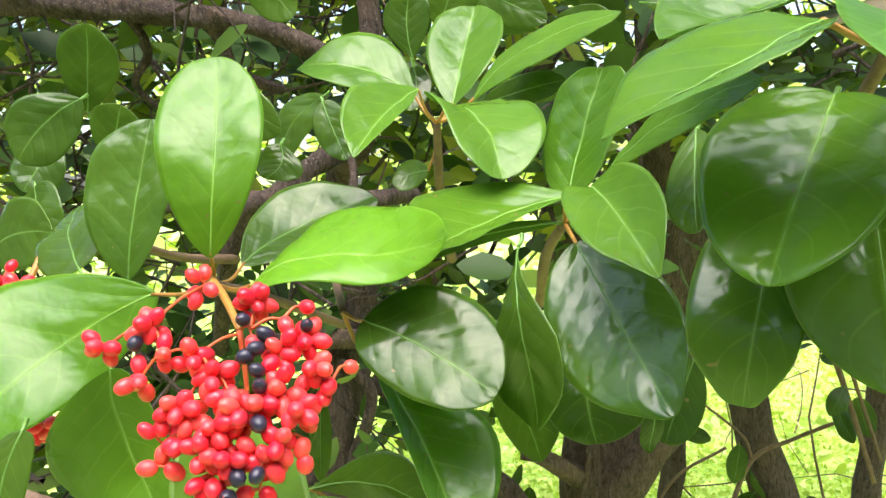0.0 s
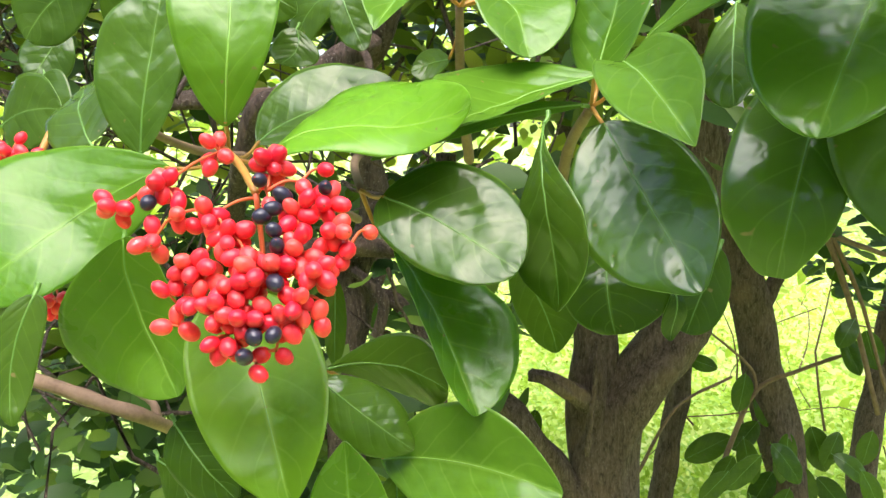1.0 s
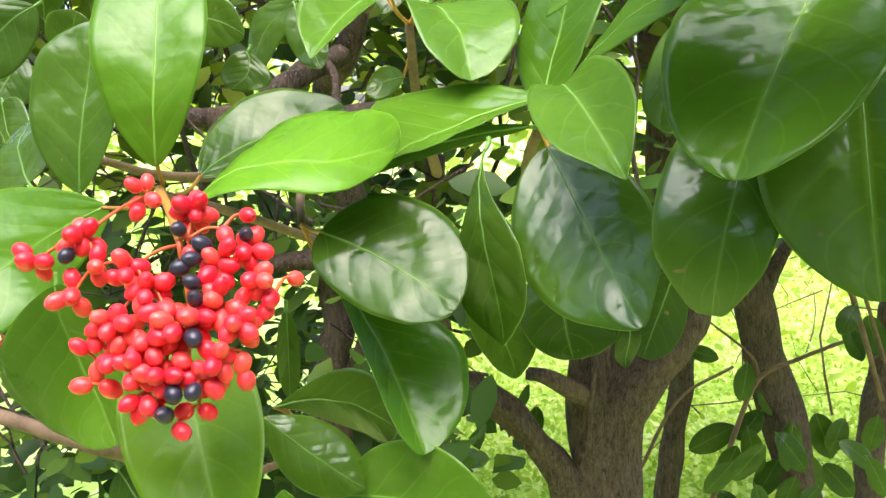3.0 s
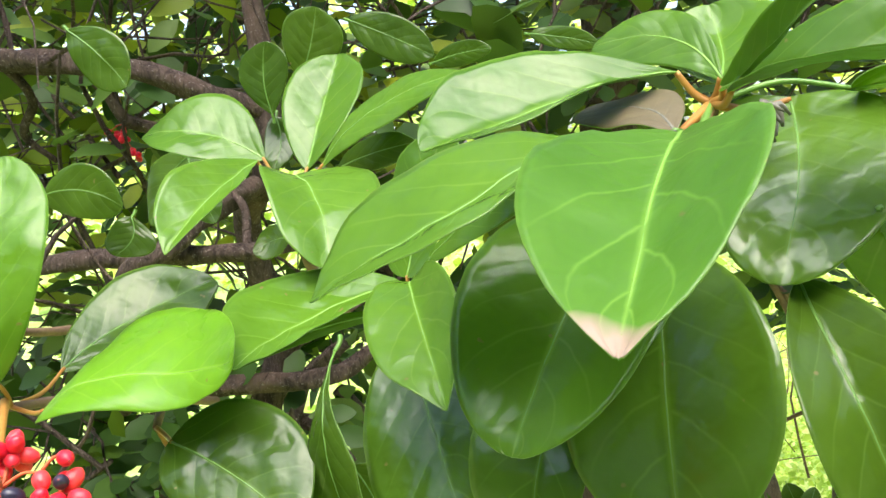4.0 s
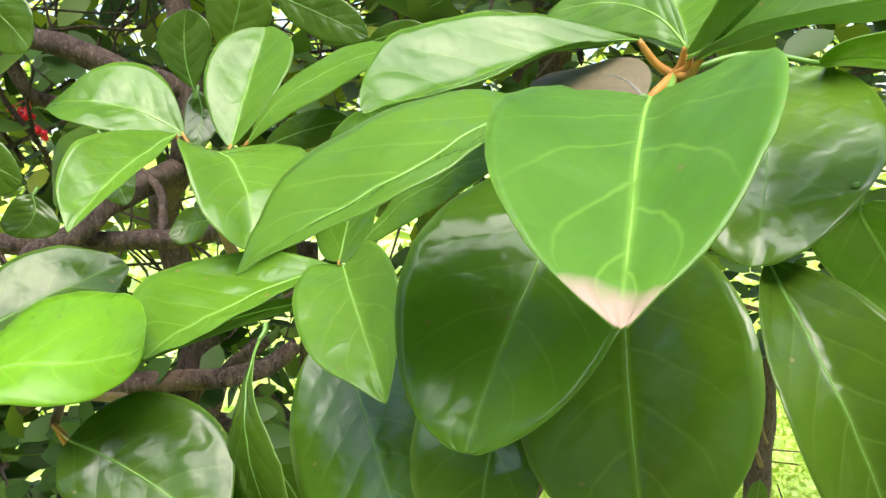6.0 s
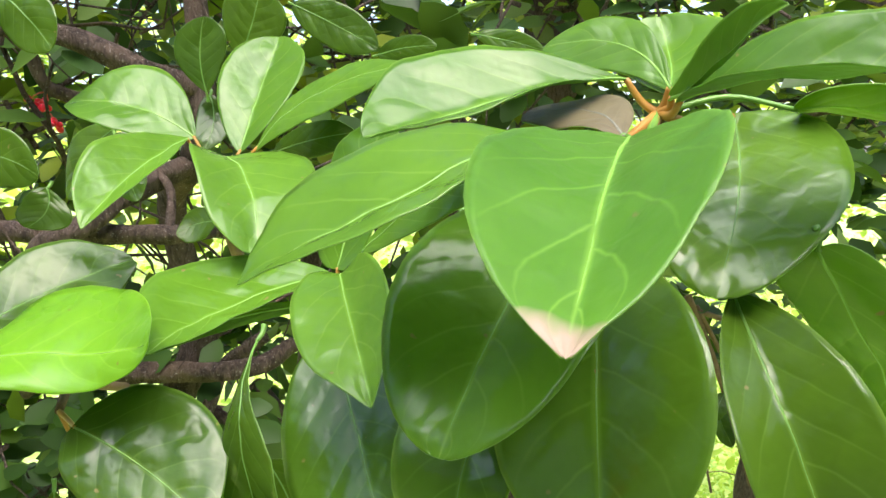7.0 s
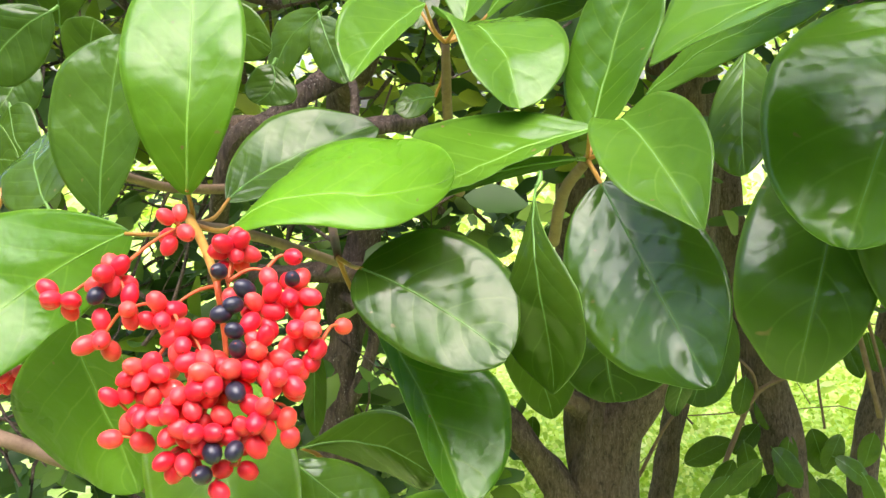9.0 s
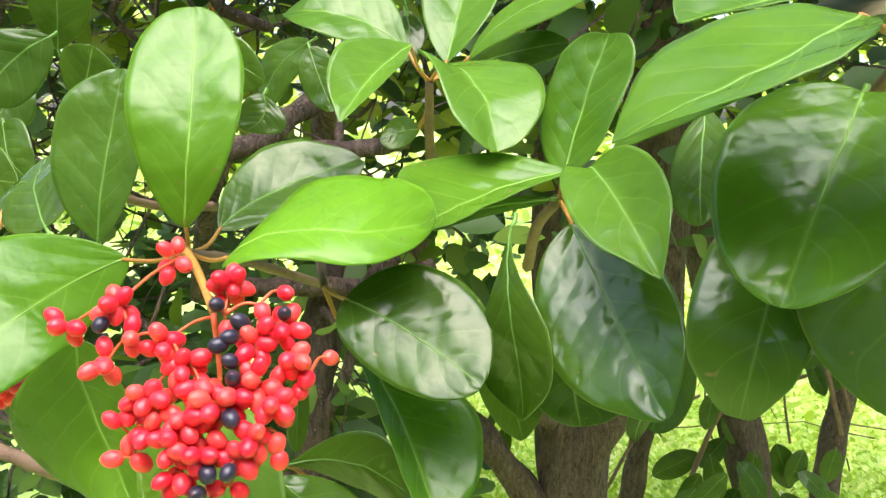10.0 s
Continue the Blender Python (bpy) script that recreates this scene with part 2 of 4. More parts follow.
# ---- builders ----
def mesh_from(name, verts, faces, mats, indices=None, uvs=None, smooth=True):
    me = bpy.data.meshes.new(name)
    me.from_pydata(verts, [], faces)
    for m in mats:
        me.materials.append(m)
    if indices is not None:
        me.polygons.foreach_set("material_index", indices)
    if uvs is not None:
        lay = me.uv_layers.new(name="UVMap")
        loops = np.empty(len(me.loops), dtype=np.int32)
        me.loops.foreach_get("vertex_index", loops)
        lay.data.foreach_set("uv", np.asarray(uvs, dtype=np.float32)[loops].ravel())
    me.polygons.foreach_set("use_smooth", [smooth] * len(me.polygons))
    me.update()
    return me


def part(name, me, parent, m=None, label=""):
    ob = new(name, me)
    ob.parent = parent
    if m is not None:
        ob.matrix_basis = m
    return tagged(ob, label)


def thing(name, place, label, category, group="", kind=""):
    ob = new(name)
    ob.empty_display_size = 0.02
    ob.location = place
    return tagged(ob, label, category, group, kind)


def smooth_line(pts, per=6):
    """Catmull-Rom through the points."""
    p = [Vector(q) for q in pts]
    p = [p[0] * 2 - p[1]] + p + [p[-1] * 2 - p[-2]]
    out = []
    for i in range(1, len(p) - 2):
        for k in range(per):
            t = k / per
            out.append(0.5 * ((2 * p[i]) + (p[i + 1] - p[i - 1]) * t + (2 * p[i - 1] - 5 * p[i] + 4 * p[i + 1] - p[i + 2]) * t * t + (3 * p[i] - p[i - 1] - 3 * p[i + 1] + p[i + 2]) * t ** 3))
    out.append(p[-2])
    return out


def tube(name, pts, r0, r1, mat, sides=7, per=6, rough=0.0, seed=0, taper=1.0, flare=0.0):
    """Tapered, slightly knobbly stem along a smooth line."""
    line = smooth_line(pts, per) if len(pts) > 2 else [Vector(pts[0]).lerp(Vector(pts[1]), k / per) for k in range(per + 1)]
    n = len(line)
    verts, faces = [], []
    side = Vector((0.31, 0.2, 0.93))
    for i, c in enumerate(line):
        d = (line[min(i + 1, n - 1)] - line[max(i - 1, 0)]).normalized()
        side = (side - d * side.dot(d))
        if side.length < 1e-4:
            side = d.orthogonal()
        side.normalize()
        other = d.cross(side)
        f = i / (n - 1)
        r = r0 + (r1 - r0) * f ** taper
        if flare:
            r *= 1 + flare * (1 - f) ** 6
        for k in range(sides):
            a = 2 * math.pi * k / sides
            q = r
            if rough:
                q *= 1 + rough * noise.noise((c.x / r0 * 0.35 + math.cos(a) * 1.3 + seed, c.y / r0 * 0.35 + math.sin(a) * 1.3, c.z / r0 * 0.35))
            verts.append(c + (side * math.cos(a) + other * math.sin(a)) * q)
    for i in range(n - 1):
        for k in range(sides):
            k2 = (k + 1) % sides
            faces.append((i * sides + k, i * sides + k2, (i + 1) * sides + k2, (i + 1) * sides + k))
    faces.append(tuple(range(sides))[::-1])
    faces.append(tuple((n - 1) * sides + k for k in range(sides)))
    return mesh_from(name, verts, faces, [mat])


def leaf_surface(length, width, at, bend, bow, sharp, fold, wave, seed, shape=(0.0, 0.0, 0.15, 0.0)):
    """Returns a function of (u, v) giving a point of the blade. shape: twist along the blade, wider side, drawn-out tip, second arch."""
    twist, wider, drip, hook = shape
    b = sharp
    a = max(0.3, b * at / (1 - at))
    vm = a / (a + b)
    top = vm ** a * (1 - vm) ** b

    def point(u, v):
        vv = min(max(v, 0.0), 1.0)
        s = min(max((vv - 0.8) / 0.2, 0.0), 1.0)
        half = 0.5 * width * (vv ** a * (1 - vv) ** b) / top * (1 - drip * s * s * (3 - 2 * s)) * (1 + wider * u)
        arch = 4 * vv * (1 - vv)
        x = bend * arch + u * half * math.cos(fold)
        z = bow * arch + hook * vv * (1 - vv) * (1 - 2 * vv) * 8 + abs(u) ** 1.3 * half * math.sin(fold)
        z += u * half * twist * (vv - 0.4) - 0.12 * u * u * half
        z += wave * half * u * u * math.sin(9.5 * vv + seed * 1.7 + (0.9 if u > 0 else 0.0))
        q = (vv - 0.30 * abs(u) ** 1.2 + (0.055 if u > 0 else 0.0)) * 6.0
        z += 0.0011 * min(abs(q - math.floor(q) - 0.5), 0.3) * (1 - abs(u) ** 2.2) * min(1.0, vv * 5, abs(u) * 5) * (width / 0.06)
        z += (0.0020 * noise.noise((u * half * 38 + seed * 3.1, vv * length * 38, seed)) + 0.0010 * noise.noise((u * half * 95 + seed, vv * length * 95, seed * 2.3))) * min(1.0, vv * 6)
        y = length * vv
        return Vector((x, y, z))
    return point


def build_leaf(parent, base, tip, normal, width, at, bend, bow, sharp, mat, node=None, seed=0, fold=0.12, shape=(0.0, 0.0, 0.15, 0.0), stout=False, rows=30):
    """A leaf as a thin shell with midrib and stalk, from its base to its tip. normal: the way its upper side looks."""
    origin = parent.location
    base, tip, normal = Vector(base), Vector(tip), Vector(normal)
    axis = tip - base
    length = axis.length
    axis.normalize()
    normal = (normal - axis * normal.dot(axis)).normalized()
    side = axis.cross(normal)
    m = Matrix((side, axis, normal)).transposed().to_4x4()
    m.translation = base - origin
    rnd = random.Random(seed * 7 + 3)
    f = leaf_surface(length, width, at, bend, bow, sharp, fold, rnd.uniform(0.02, 0.06), seed, shape)
    us = [-1, -0.9, -0.75, -0.6, -0.45, -0.3, -0.15, 0, 0.15, 0.3, 0.45, 0.6, 0.75, 0.9, 1]
    nu = len(us)
    verts, uvs, faces, idx = [], [], [], []
    thick = 0.00038
    for layer in (0, 1):
        for i in range(rows + 1):
            v = i / rows
            v = 0.5 - 0.5 * math.cos(math.pi * v) if 0 < i < rows else v
            v = 0.003 + 0.994 * v
            for u in us:
                p = f(u, v)
                verts.append(p - Vector((0, 0, thick * layer)))
                uvs.append((0.5 + 0.5 * u, v))
    off = (rows + 1) * nu
    for i in range(rows):
        for k in range(nu - 1):
            q = (i * nu + k, i * nu + k + 1, (i + 1) * nu + k + 1, (i + 1) * nu + k)
            for tri in ((q[0], q[1], q[2]), (q[0], q[2], q[3])):
                faces.append(tri)
                idx.append(0)
                faces.append(tuple(off + j for j in reversed(tri)))
                idx.append(1)
    ring = [k for k in range(nu)] + [i * nu + nu - 1 for i in range(1, rows + 1)] + [rows * nu + k for k in range(nu - 2, -1, -1)] + [i * nu for i in range(rows - 1, 0, -1)]
    for a, b in zip(ring, ring[1:] + ring[:1]):
        faces.append((b, a, off + a, off + b))
        idx.append(1)
    look_of = {fresh: "fresh light-green leaf", young: "light-green leaf", brown: "withered brown leaf", burnt: "broad leaf with a scorched tip"}
    ob = part("leaf", mesh_from("leaf", verts, faces, [mat, under], idx, uvs), parent, m, look_of.get(mat, ""))
    line = [f(0, 0.01 + 0.95 * k / 14) - Vector((0, 0, 0.00012)) for k in range(15)]
    part("midrib", tube("midrib", line, 0.0011 if mat == burnt else 0.00068, 0.00016, rib_dark if mat in (dark, deep) else dry_grey if mat == brown else rib_green, 5, 2), ob)
    far_node = node is not None and (Vector(node) - base).length > 0.012
    if node is None:
        node = base - axis * 0.006 - normal * 0.003
    if node is not None:
        inv = m.inverted()
        end = inv @ (Vector(node) - origin)
        start = f(0, 0.02)
        mid = (start + end) / 2 + Vector((0, 0, -0.12 * (end - start).length))
        if (end - start).length > 0.004:
            part("petiole", tube("petiole", [end, mid, start], 0.0021 if stout and mat != olive else 0.0014, 0.0013 if stout and mat != olive else 0.0010, (rib_dark if mat in (olive, brown) else stalk_orange) if far_node else rib_dark, 6, 5), ob)
    return ob


def sprig(name, node, label, leaves, stem=None, stem_r=(0.004, 0.0025), stem_mat=None, petiole_reach=0.05):
    """A leafy shoot: a woody stem and its leaves about one node."""
    top = thing(name, node, label, "shrub shoot", "shoots of the evergreen shrub")
    if stem:
        pts = [Vector(p) - Vector(node) for p in stem]
        part("stem", tube("stem", pts, stem_r[0], stem_r[1], stem_mat or twig_brown, 8, 6, 0.12, len(leaves)), top)
    for i, row in enumerate(leaves):
        reach = (Vector(row[0]) - Vector(node)).length
        build_leaf(top, *row[:9], fold=row[9] if len(row) > 9 else 0.12, shape=row[10] if len(row) > 10 else (0.0, 0.0, 0.15, 0.0), node=node if reach < petiole_reach else None, seed=len(name) * 13 + i * 5 + 1, stout=petiole_reach > 0.1)
    return top


sprig("fruiting_shoot", (-0.131, 0.425, 1.458), "fruiting shoot with fresh light-green oval leaves above the red berries", [
    ((-0.1255, 0.4065, 1.4742), (-0.1318, 0.4459, 1.5841), (0.1412, -0.9293, 0.3413), 0.0576, 0.593, 0.0039, 0.0144, 0.469, young, 0.186, (0.042, -0.106, 0.056, 0.0029)),
    ((-0.1069, 0.4099, 1.4574), (0.0001, 0.3833, 1.4866), (-0.3402, -0.4849, 0.8057), 0.0723, 0.395, -0.0118, -0.0038, 0.662, fresh, 0.009, (-0.499, -0.423, 0.000, 0.0096)),
    ((-0.1695, 0.4381, 1.4525), (-0.2419, 0.3564, 1.3926), (0.3233, -0.7286, 0.6038), 0.0855, 0.506, 0.0174, -0.0244, 0.649, young, 0.065, (0.087, 0.309, 0.117, 0.0023)),
    ((-0.1729, 0.3863, 1.4203), (-0.1444, 0.3732, 1.3424), (-0.3058, -0.9509, 0.0469), 0.0865, 0.530, 0.0221, -0.0175, 0.512, olive, 0.162, (-0.349, 0.344, 0.200, 0.0026)),
    ((-0.1203, 0.3973, 1.3892), (-0.0783, 0.3382, 1.3058), (0.1192, -0.7811, 0.6129), 0.0736, 0.445, -0.0006, 0.0026, 0.580, olive, 0.503, (-0.539, -0.014, 0.099, -0.0025)),
    ((-0.1313, 0.4738, 1.4636), (-0.0570, 0.5285, 1.5027), (0.1414, -0.6956, 0.7043), 0.0594, 0.619, -0.0142, -0.0094, 0.446, dark, 0.249, (0.125, -0.080, 0.268, 0.0013)),
    ((-0.206, 0.362, 1.396), (-0.209, 0.341, 1.338), (0.28, -0.91, 0.31), 0.023, 0.42, 0.005, -0.000, 0.55, dark, 0.12),
], [(-0.10, 0.62, 1.40), (-0.125, 0.50, 1.44), (-0.131, 0.425, 1.458)], (0.0035, 0.0026), None, 0.06)

sprig("leafy_shoot", (-0.062, 0.435, 1.440), "shoot with glossy round leaves beside the berries", [
    ((-0.0476, 0.4157, 1.4389), (0.0230, 0.3800, 1.4074), (-0.1131, -0.7746, 0.6222), 0.0635, 0.482, -0.0034, -0.0006, 0.480, dark, 0.131, (0.085, -0.166, 0.149, 0.0006)),
    ((-0.0441, 0.4360, 1.4080), (0.0037, 0.3911, 1.3307), (0.5060, -0.5725, 0.6452), 0.0579, 0.574, -0.0065, -0.0017, 0.484, young, 0.526, (-0.043, -0.386, 0.001, 0.0015)),
], [(-0.085, 0.60, 1.46), (-0.078, 0.50, 1.452), (-0.062, 0.435, 1.440)], (0.0035, 0.0022))

sprig("leafy_shoot", (0.064, 0.480, 1.485), "shoot of dark glossy leaves hanging about one node", [
    ((0.0663, 0.4669, 1.5024), (-0.0082, 0.4033, 1.4761), (-0.0163, -0.3657, 0.9306), 0.0600, 0.525, 0.0214, -0.0085, 0.544, mature, 0.324, (0.120, 0.474, 0.371, 0.0004)),
    ((0.059, 0.472, 1.486), (-0.057, 0.438, 1.456), (0.29, -0.96, -0.03), 0.011, 0.51, 0.006, 0.002, 0.55, mature, 0.12),
    ((0.0755, 0.4679, 1.4974), (0.0946, 0.3478, 1.4677), (-0.3632, -0.2773, 0.8895), 0.0534, 0.642, -0.0013, 0.0185, 0.808, mature, 0.587, (-0.285, 0.041, 0.371, 0.0052)),
    ((0.0669, 0.4400, 1.4766), (0.1021, 0.3559, 1.4041), (-0.4028, -0.6882, 0.6034), 0.0689, 0.501, 0.0005, -0.0014, 0.631, deep, 0.202, (-0.367, 0.105, 0.225, -0.0026)),
    ((0.085, 0.430, 1.517), (0.141, 0.362, 1.553), (-0.79, -0.41, 0.46), 0.027, 0.56, -0.005, 0.003, 0.55, mature, 0.12),
    ((0.0669, 0.4850, 1.5016), (0.0907, 0.5051, 1.5791), (-0.6278, -0.6844, 0.3708), 0.0591, 0.568, -0.0039, -0.0023, 0.250, mature, 0.357, (-0.116, 0.092, 0.138, -0.0001)),
    ((0.0357, 0.4304, 1.4769), (0.0431, 0.4024, 1.3826), (-0.7839, -0.6091, 0.1203), 0.0542, 0.700, -0.0194, 0.0194, 0.930, dark, 0.151, (0.111, 0.040, 0.196, 0.0026)),
    ((0.0232, 0.5025, 1.3888), (0.0487, 0.4906, 1.3350), (-0.1969, -0.9729, 0.1208), 0.0395, 0.478, -0.0036, 0.0003, 0.585, dark, 0.108, (-0.095, -0.146, 0.150, 0.0012)),
    ((0.0800, 0.5056, 1.4029), (0.0822, 0.4768, 1.3509), (-0.2979, -0.8404, 0.4527), 0.0671, 0.514, 0.0015, 0.0102, 0.435, dark, 0.107, (-0.051, -0.164, 0.078, -0.0005)),
    ((0.1070, 0.4360, 1.3874), (0.1066, 0.4381, 1.3591), (0.2791, -0.9575, -0.0732), 0.0131, 0.518, 0.0001, 0.0020, 0.511, dark, 0.109, (0.004, 0.047, 0.150, 0.0028)),
], [(0.06, 0.72, 1.40), (0.058, 0.58, 1.455), (0.064, 0.480, 1.485)], (0.005, 0.003))

sprig("leafy_shoot", (0.185, 0.385, 1.530), "shoot with large dark drooping oval leaves", [
    ((0.1497, 0.3643, 1.4935), (0.1240, 0.3282, 1.4164), (-0.2842, -0.8289, 0.4819), 0.0479, 0.430, -0.0005, 0.0191, 0.306, deep, 0.144, (-0.200, 0.200, 0.317, -0.0044)),
    ((0.1623, 0.3376, 1.5436), (0.1186, 0.2817, 1.4722), (-0.2725, -0.6694, 0.6911), 0.0773, 0.462, -0.0001, 0.0042, 0.503, mature, 0.345, (-0.206, 0.022, 0.000, -0.0012)),
    ((0.1828, 0.3575, 1.5245), (0.1734, 0.3015, 1.4275), (-0.5030, -0.7264, 0.4684), 0.0875, 0.560, -0.0012, 0.0125, 0.598, deep, 0.485, (-0.104, -0.112, 0.085, -0.0002)),
    ((0.2220, 0.3284, 1.5136), (0.2451, 0.2966, 1.4278), (-0.0715, -0.9412, 0.3302), 0.0563, 0.600, 0.0058, 0.0240, 0.441, dark, 0.666, (0.110, -0.035, 0.150, -0.0028)),
    ((0.2440, 0.3154, 1.5314), (0.2939, 0.3437, 1.4467), (-0.7105, -0.4256, -0.5604), 0.0468, 0.390, -0.0041, -0.0017, 0.570, mature, -0.163, (-0.830, 0.265, 0.161, 0.0024)),
    ((0.1370, 0.4660, 1.4058), (0.1173, 0.4521, 1.3597), (0.0646, -0.9629, 0.2620), 0.0306, 0.572, -0.0001, -0.0005, 0.457, dark, 0.108, (-0.006, -0.030, 0.082, -0.0002)),
    ((0.132, 0.443, 1.537), (0.121, 0.394, 1.484), (-0.55, -0.55, 0.63), 0.032, 0.58, 0.001, -0.000, 0.55, dark, 0.12),
], [(0.26, 0.62, 1.45), (0.215, 0.47, 1.51), (0.185, 0.385, 1.530)], (0.005, 0.003))

sprig("leafy_shoot", (0.206, 0.370, 1.578), "shoot with broad arching leaves on orange stalks", [
    ((0.1470, 0.3105, 1.5679), (0.0611, 0.2804, 1.5247), (-0.3357, -0.3158, 0.8875), 0.0670, 0.500, -0.0181, 0.0076, 1.009, mature, 0.328, (-0.058, 0.165, 0.004, -0.0000)),
    ((0.1861, 0.3317, 1.5671), (0.1396, 0.1932, 1.5235), (-0.1745, -0.2419, 0.9545), 0.0712, 0.630, -0.0010, 0.0098, 0.840, burnt, 0.584, (0.008, -0.020, 0.003, 0.0004)),
    ((0.1953, 0.3711, 1.5913), (0.0926, 0.3418, 1.5672), (-0.0625, -0.4947, 0.8668), 0.0733, 0.681, 0.0049, 0.0013, 0.621, mature, 0.573, (-0.077, -0.043, 0.168, 0.0021)),
    ((0.2408, 0.3842, 1.5794), (0.2113, 0.3160, 1.5140), (-0.2503, -0.6116, 0.7505), 0.0711, 0.412, -0.0048, 0.0028, 0.429, deep, 0.272, (-0.082, -0.103, 0.031, -0.0023)),
    ((0.2053, 0.3454, 1.5804), (0.2862, 0.2756, 1.5893), (-0.4226, -0.3863, 0.8199), 0.0573, 0.560, 0.0052, 0.0054, 0.610, mature, 0.661, (-0.090, 0.206, 0.150, 0.0029)),
    ((0.2046, 0.3525, 1.5824), (0.2232, 0.2964, 1.6055), (-0.4500, -0.7500, 0.4800), 0.0240, 0.520, 0.0026, 0.0004, 0.606, mature, 0.796, (-0.090, 0.022, 0.138, -0.0023)),
    ((0.2080, 0.3639, 1.5847), (0.2232, 0.4314, 1.6266), (-0.2672, -0.4640, 0.8446), 0.0691, 0.599, 0.0024, -0.0075, 0.583, mature, 0.432, (0.061, -0.078, 0.253, 0.0036)),
    ((0.2556, 0.3623, 1.5789), (0.3285, 0.3333, 1.5810), (-0.1041, -0.3281, -0.9389), 0.0319, 0.464, 0.0041, 0.0005, 0.541, olive, -0.081, (-0.032, -0.019, 0.150, -0.0016)),
    ((0.208, 0.361, 1.586), (0.167, 0.409, 1.608), (-0.54, -0.69, 0.48), 0.027, 0.64, 0.012, -0.000, 0.5, mature, 0.12),
    ((0.181, 0.322, 1.567), (0.157, 0.377, 1.580), (-0.24, -0.34, 0.91), 0.034, 0.63, 0.007, 0.002, 0.55, brown, 0.12),
], [(0.24, 0.62, 1.48), (0.222, 0.47, 1.54), (0.206, 0.370, 1.578)], (0.005, 0.0034), None, 0.12)

sprig("leafy_shoot", (-0.018, 0.570, 1.553), "shoot with a rosette of bright pointed leaves", [
    ((-0.0347, 0.5855, 1.5758), (-0.1236, 0.5962, 1.5975), (0.0664, -0.7626, 0.6434), 0.0626, 0.529, 0.0078, 0.0066, 0.755, mature, 0.256, (-0.253, 0.169, 0.191, -0.0014)),
    ((-0.0274, 0.5454, 1.5745), (-0.0578, 0.4588, 1.5259), (0.2023, -0.5322, 0.8221), 0.0407, 0.537, 0.0030, 0.0042, 0.861, mature, 0.502, (-0.116, 0.356, 0.155, -0.0003)),
    ((-0.0077, 0.5905, 1.5662), (0.0083, 0.6593, 1.6514), (-0.1281, -0.7595, 0.6377), 0.0634, 0.592, -0.0005, 0.0010, 0.535, mature, 0.423, (-0.232, 0.034, 0.209, -0.0002)),
    ((0.0074, 0.5673, 1.5672), (0.1042, 0.5233, 1.6164), (-0.5605, -0.6164, 0.5530), 0.0338, 0.530, -0.0118, 0.0050, 0.632, mature, 0.103, (-0.049, 0.090, 0.159, 0.0024)),
    ((-0.0112, 0.5601, 1.5634), (0.0281, 0.4715, 1.5117), (0.2398, -0.4085, 0.8807), 0.0721, 0.497, -0.0025, 0.0142, 0.318, mature, 0.416, (-0.219, -0.078, 0.156, -0.0003)),
    ((-0.041, 0.639, 1.609), (-0.042, 0.641, 1.663), (0.01, -1.00, 0.03), 0.038, 0.63, -0.004, 0.000, 0.55, dark, 0.12),
    ((-0.023, 0.662, 1.636), (-0.005, 0.658, 1.688), (-0.05, -1.00, -0.05), 0.049, 0.61, 0.002, 0.000, 0.55, dark, 0.12),
    ((-0.124, 0.684, 1.587), (-0.173, 0.705, 1.532), (-0.53, -0.83, 0.17), 0.043, 0.51, 0.007, 0.003, 0.55, dark, 0.12),
    ((-0.124, 0.680, 1.582), (-0.100, 0.660, 1.531), (-0.14, -0.94, 0.30), 0.032, 0.45, 0.001, -0.000, 0.55, dark, 0.12),
    ((-0.027, 0.600, 1.520), (-0.056, 0.606, 1.512), (-0.27, -0.87, 0.42), 0.027, 0.58, 0.005, -0.006, 0.55, dark, 0.12),
    ((0.012, 0.620, 1.568), (0.077, 0.620, 1.577), (0.00, -1.00, 0.00), 0.016, 0.48, -0.003, 0.000, 0.55, dark, 0.12),
    ((0.012, 0.600, 1.566), (0.072, 0.550, 1.578), (-0.62, -0.78, -0.07), 0.023, 0.54, -0.002, -0.000, 0.55, dark, 0.12),
], [(-0.02, 0.74, 1.44), (-0.02, 0.62, 1.50), (-0.018, 0.570, 1.553)], (0.005, 0.003), None, 0.06)

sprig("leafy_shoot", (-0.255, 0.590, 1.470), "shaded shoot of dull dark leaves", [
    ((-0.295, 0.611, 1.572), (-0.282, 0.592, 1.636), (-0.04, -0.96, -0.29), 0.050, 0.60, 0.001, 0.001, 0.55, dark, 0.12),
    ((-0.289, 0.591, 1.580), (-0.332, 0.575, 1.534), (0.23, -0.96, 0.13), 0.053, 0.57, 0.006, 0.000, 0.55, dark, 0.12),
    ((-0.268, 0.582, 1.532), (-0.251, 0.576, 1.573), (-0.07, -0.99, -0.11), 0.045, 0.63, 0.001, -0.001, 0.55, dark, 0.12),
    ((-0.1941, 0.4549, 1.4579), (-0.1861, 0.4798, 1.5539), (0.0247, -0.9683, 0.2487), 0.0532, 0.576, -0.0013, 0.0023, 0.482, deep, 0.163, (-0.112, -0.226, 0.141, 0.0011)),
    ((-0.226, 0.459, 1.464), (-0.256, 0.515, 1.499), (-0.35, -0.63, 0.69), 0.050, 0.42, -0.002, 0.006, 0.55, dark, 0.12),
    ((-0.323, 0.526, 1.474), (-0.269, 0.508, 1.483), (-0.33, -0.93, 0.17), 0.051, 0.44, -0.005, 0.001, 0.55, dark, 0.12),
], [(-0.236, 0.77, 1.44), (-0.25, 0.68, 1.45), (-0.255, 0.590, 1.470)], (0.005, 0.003))

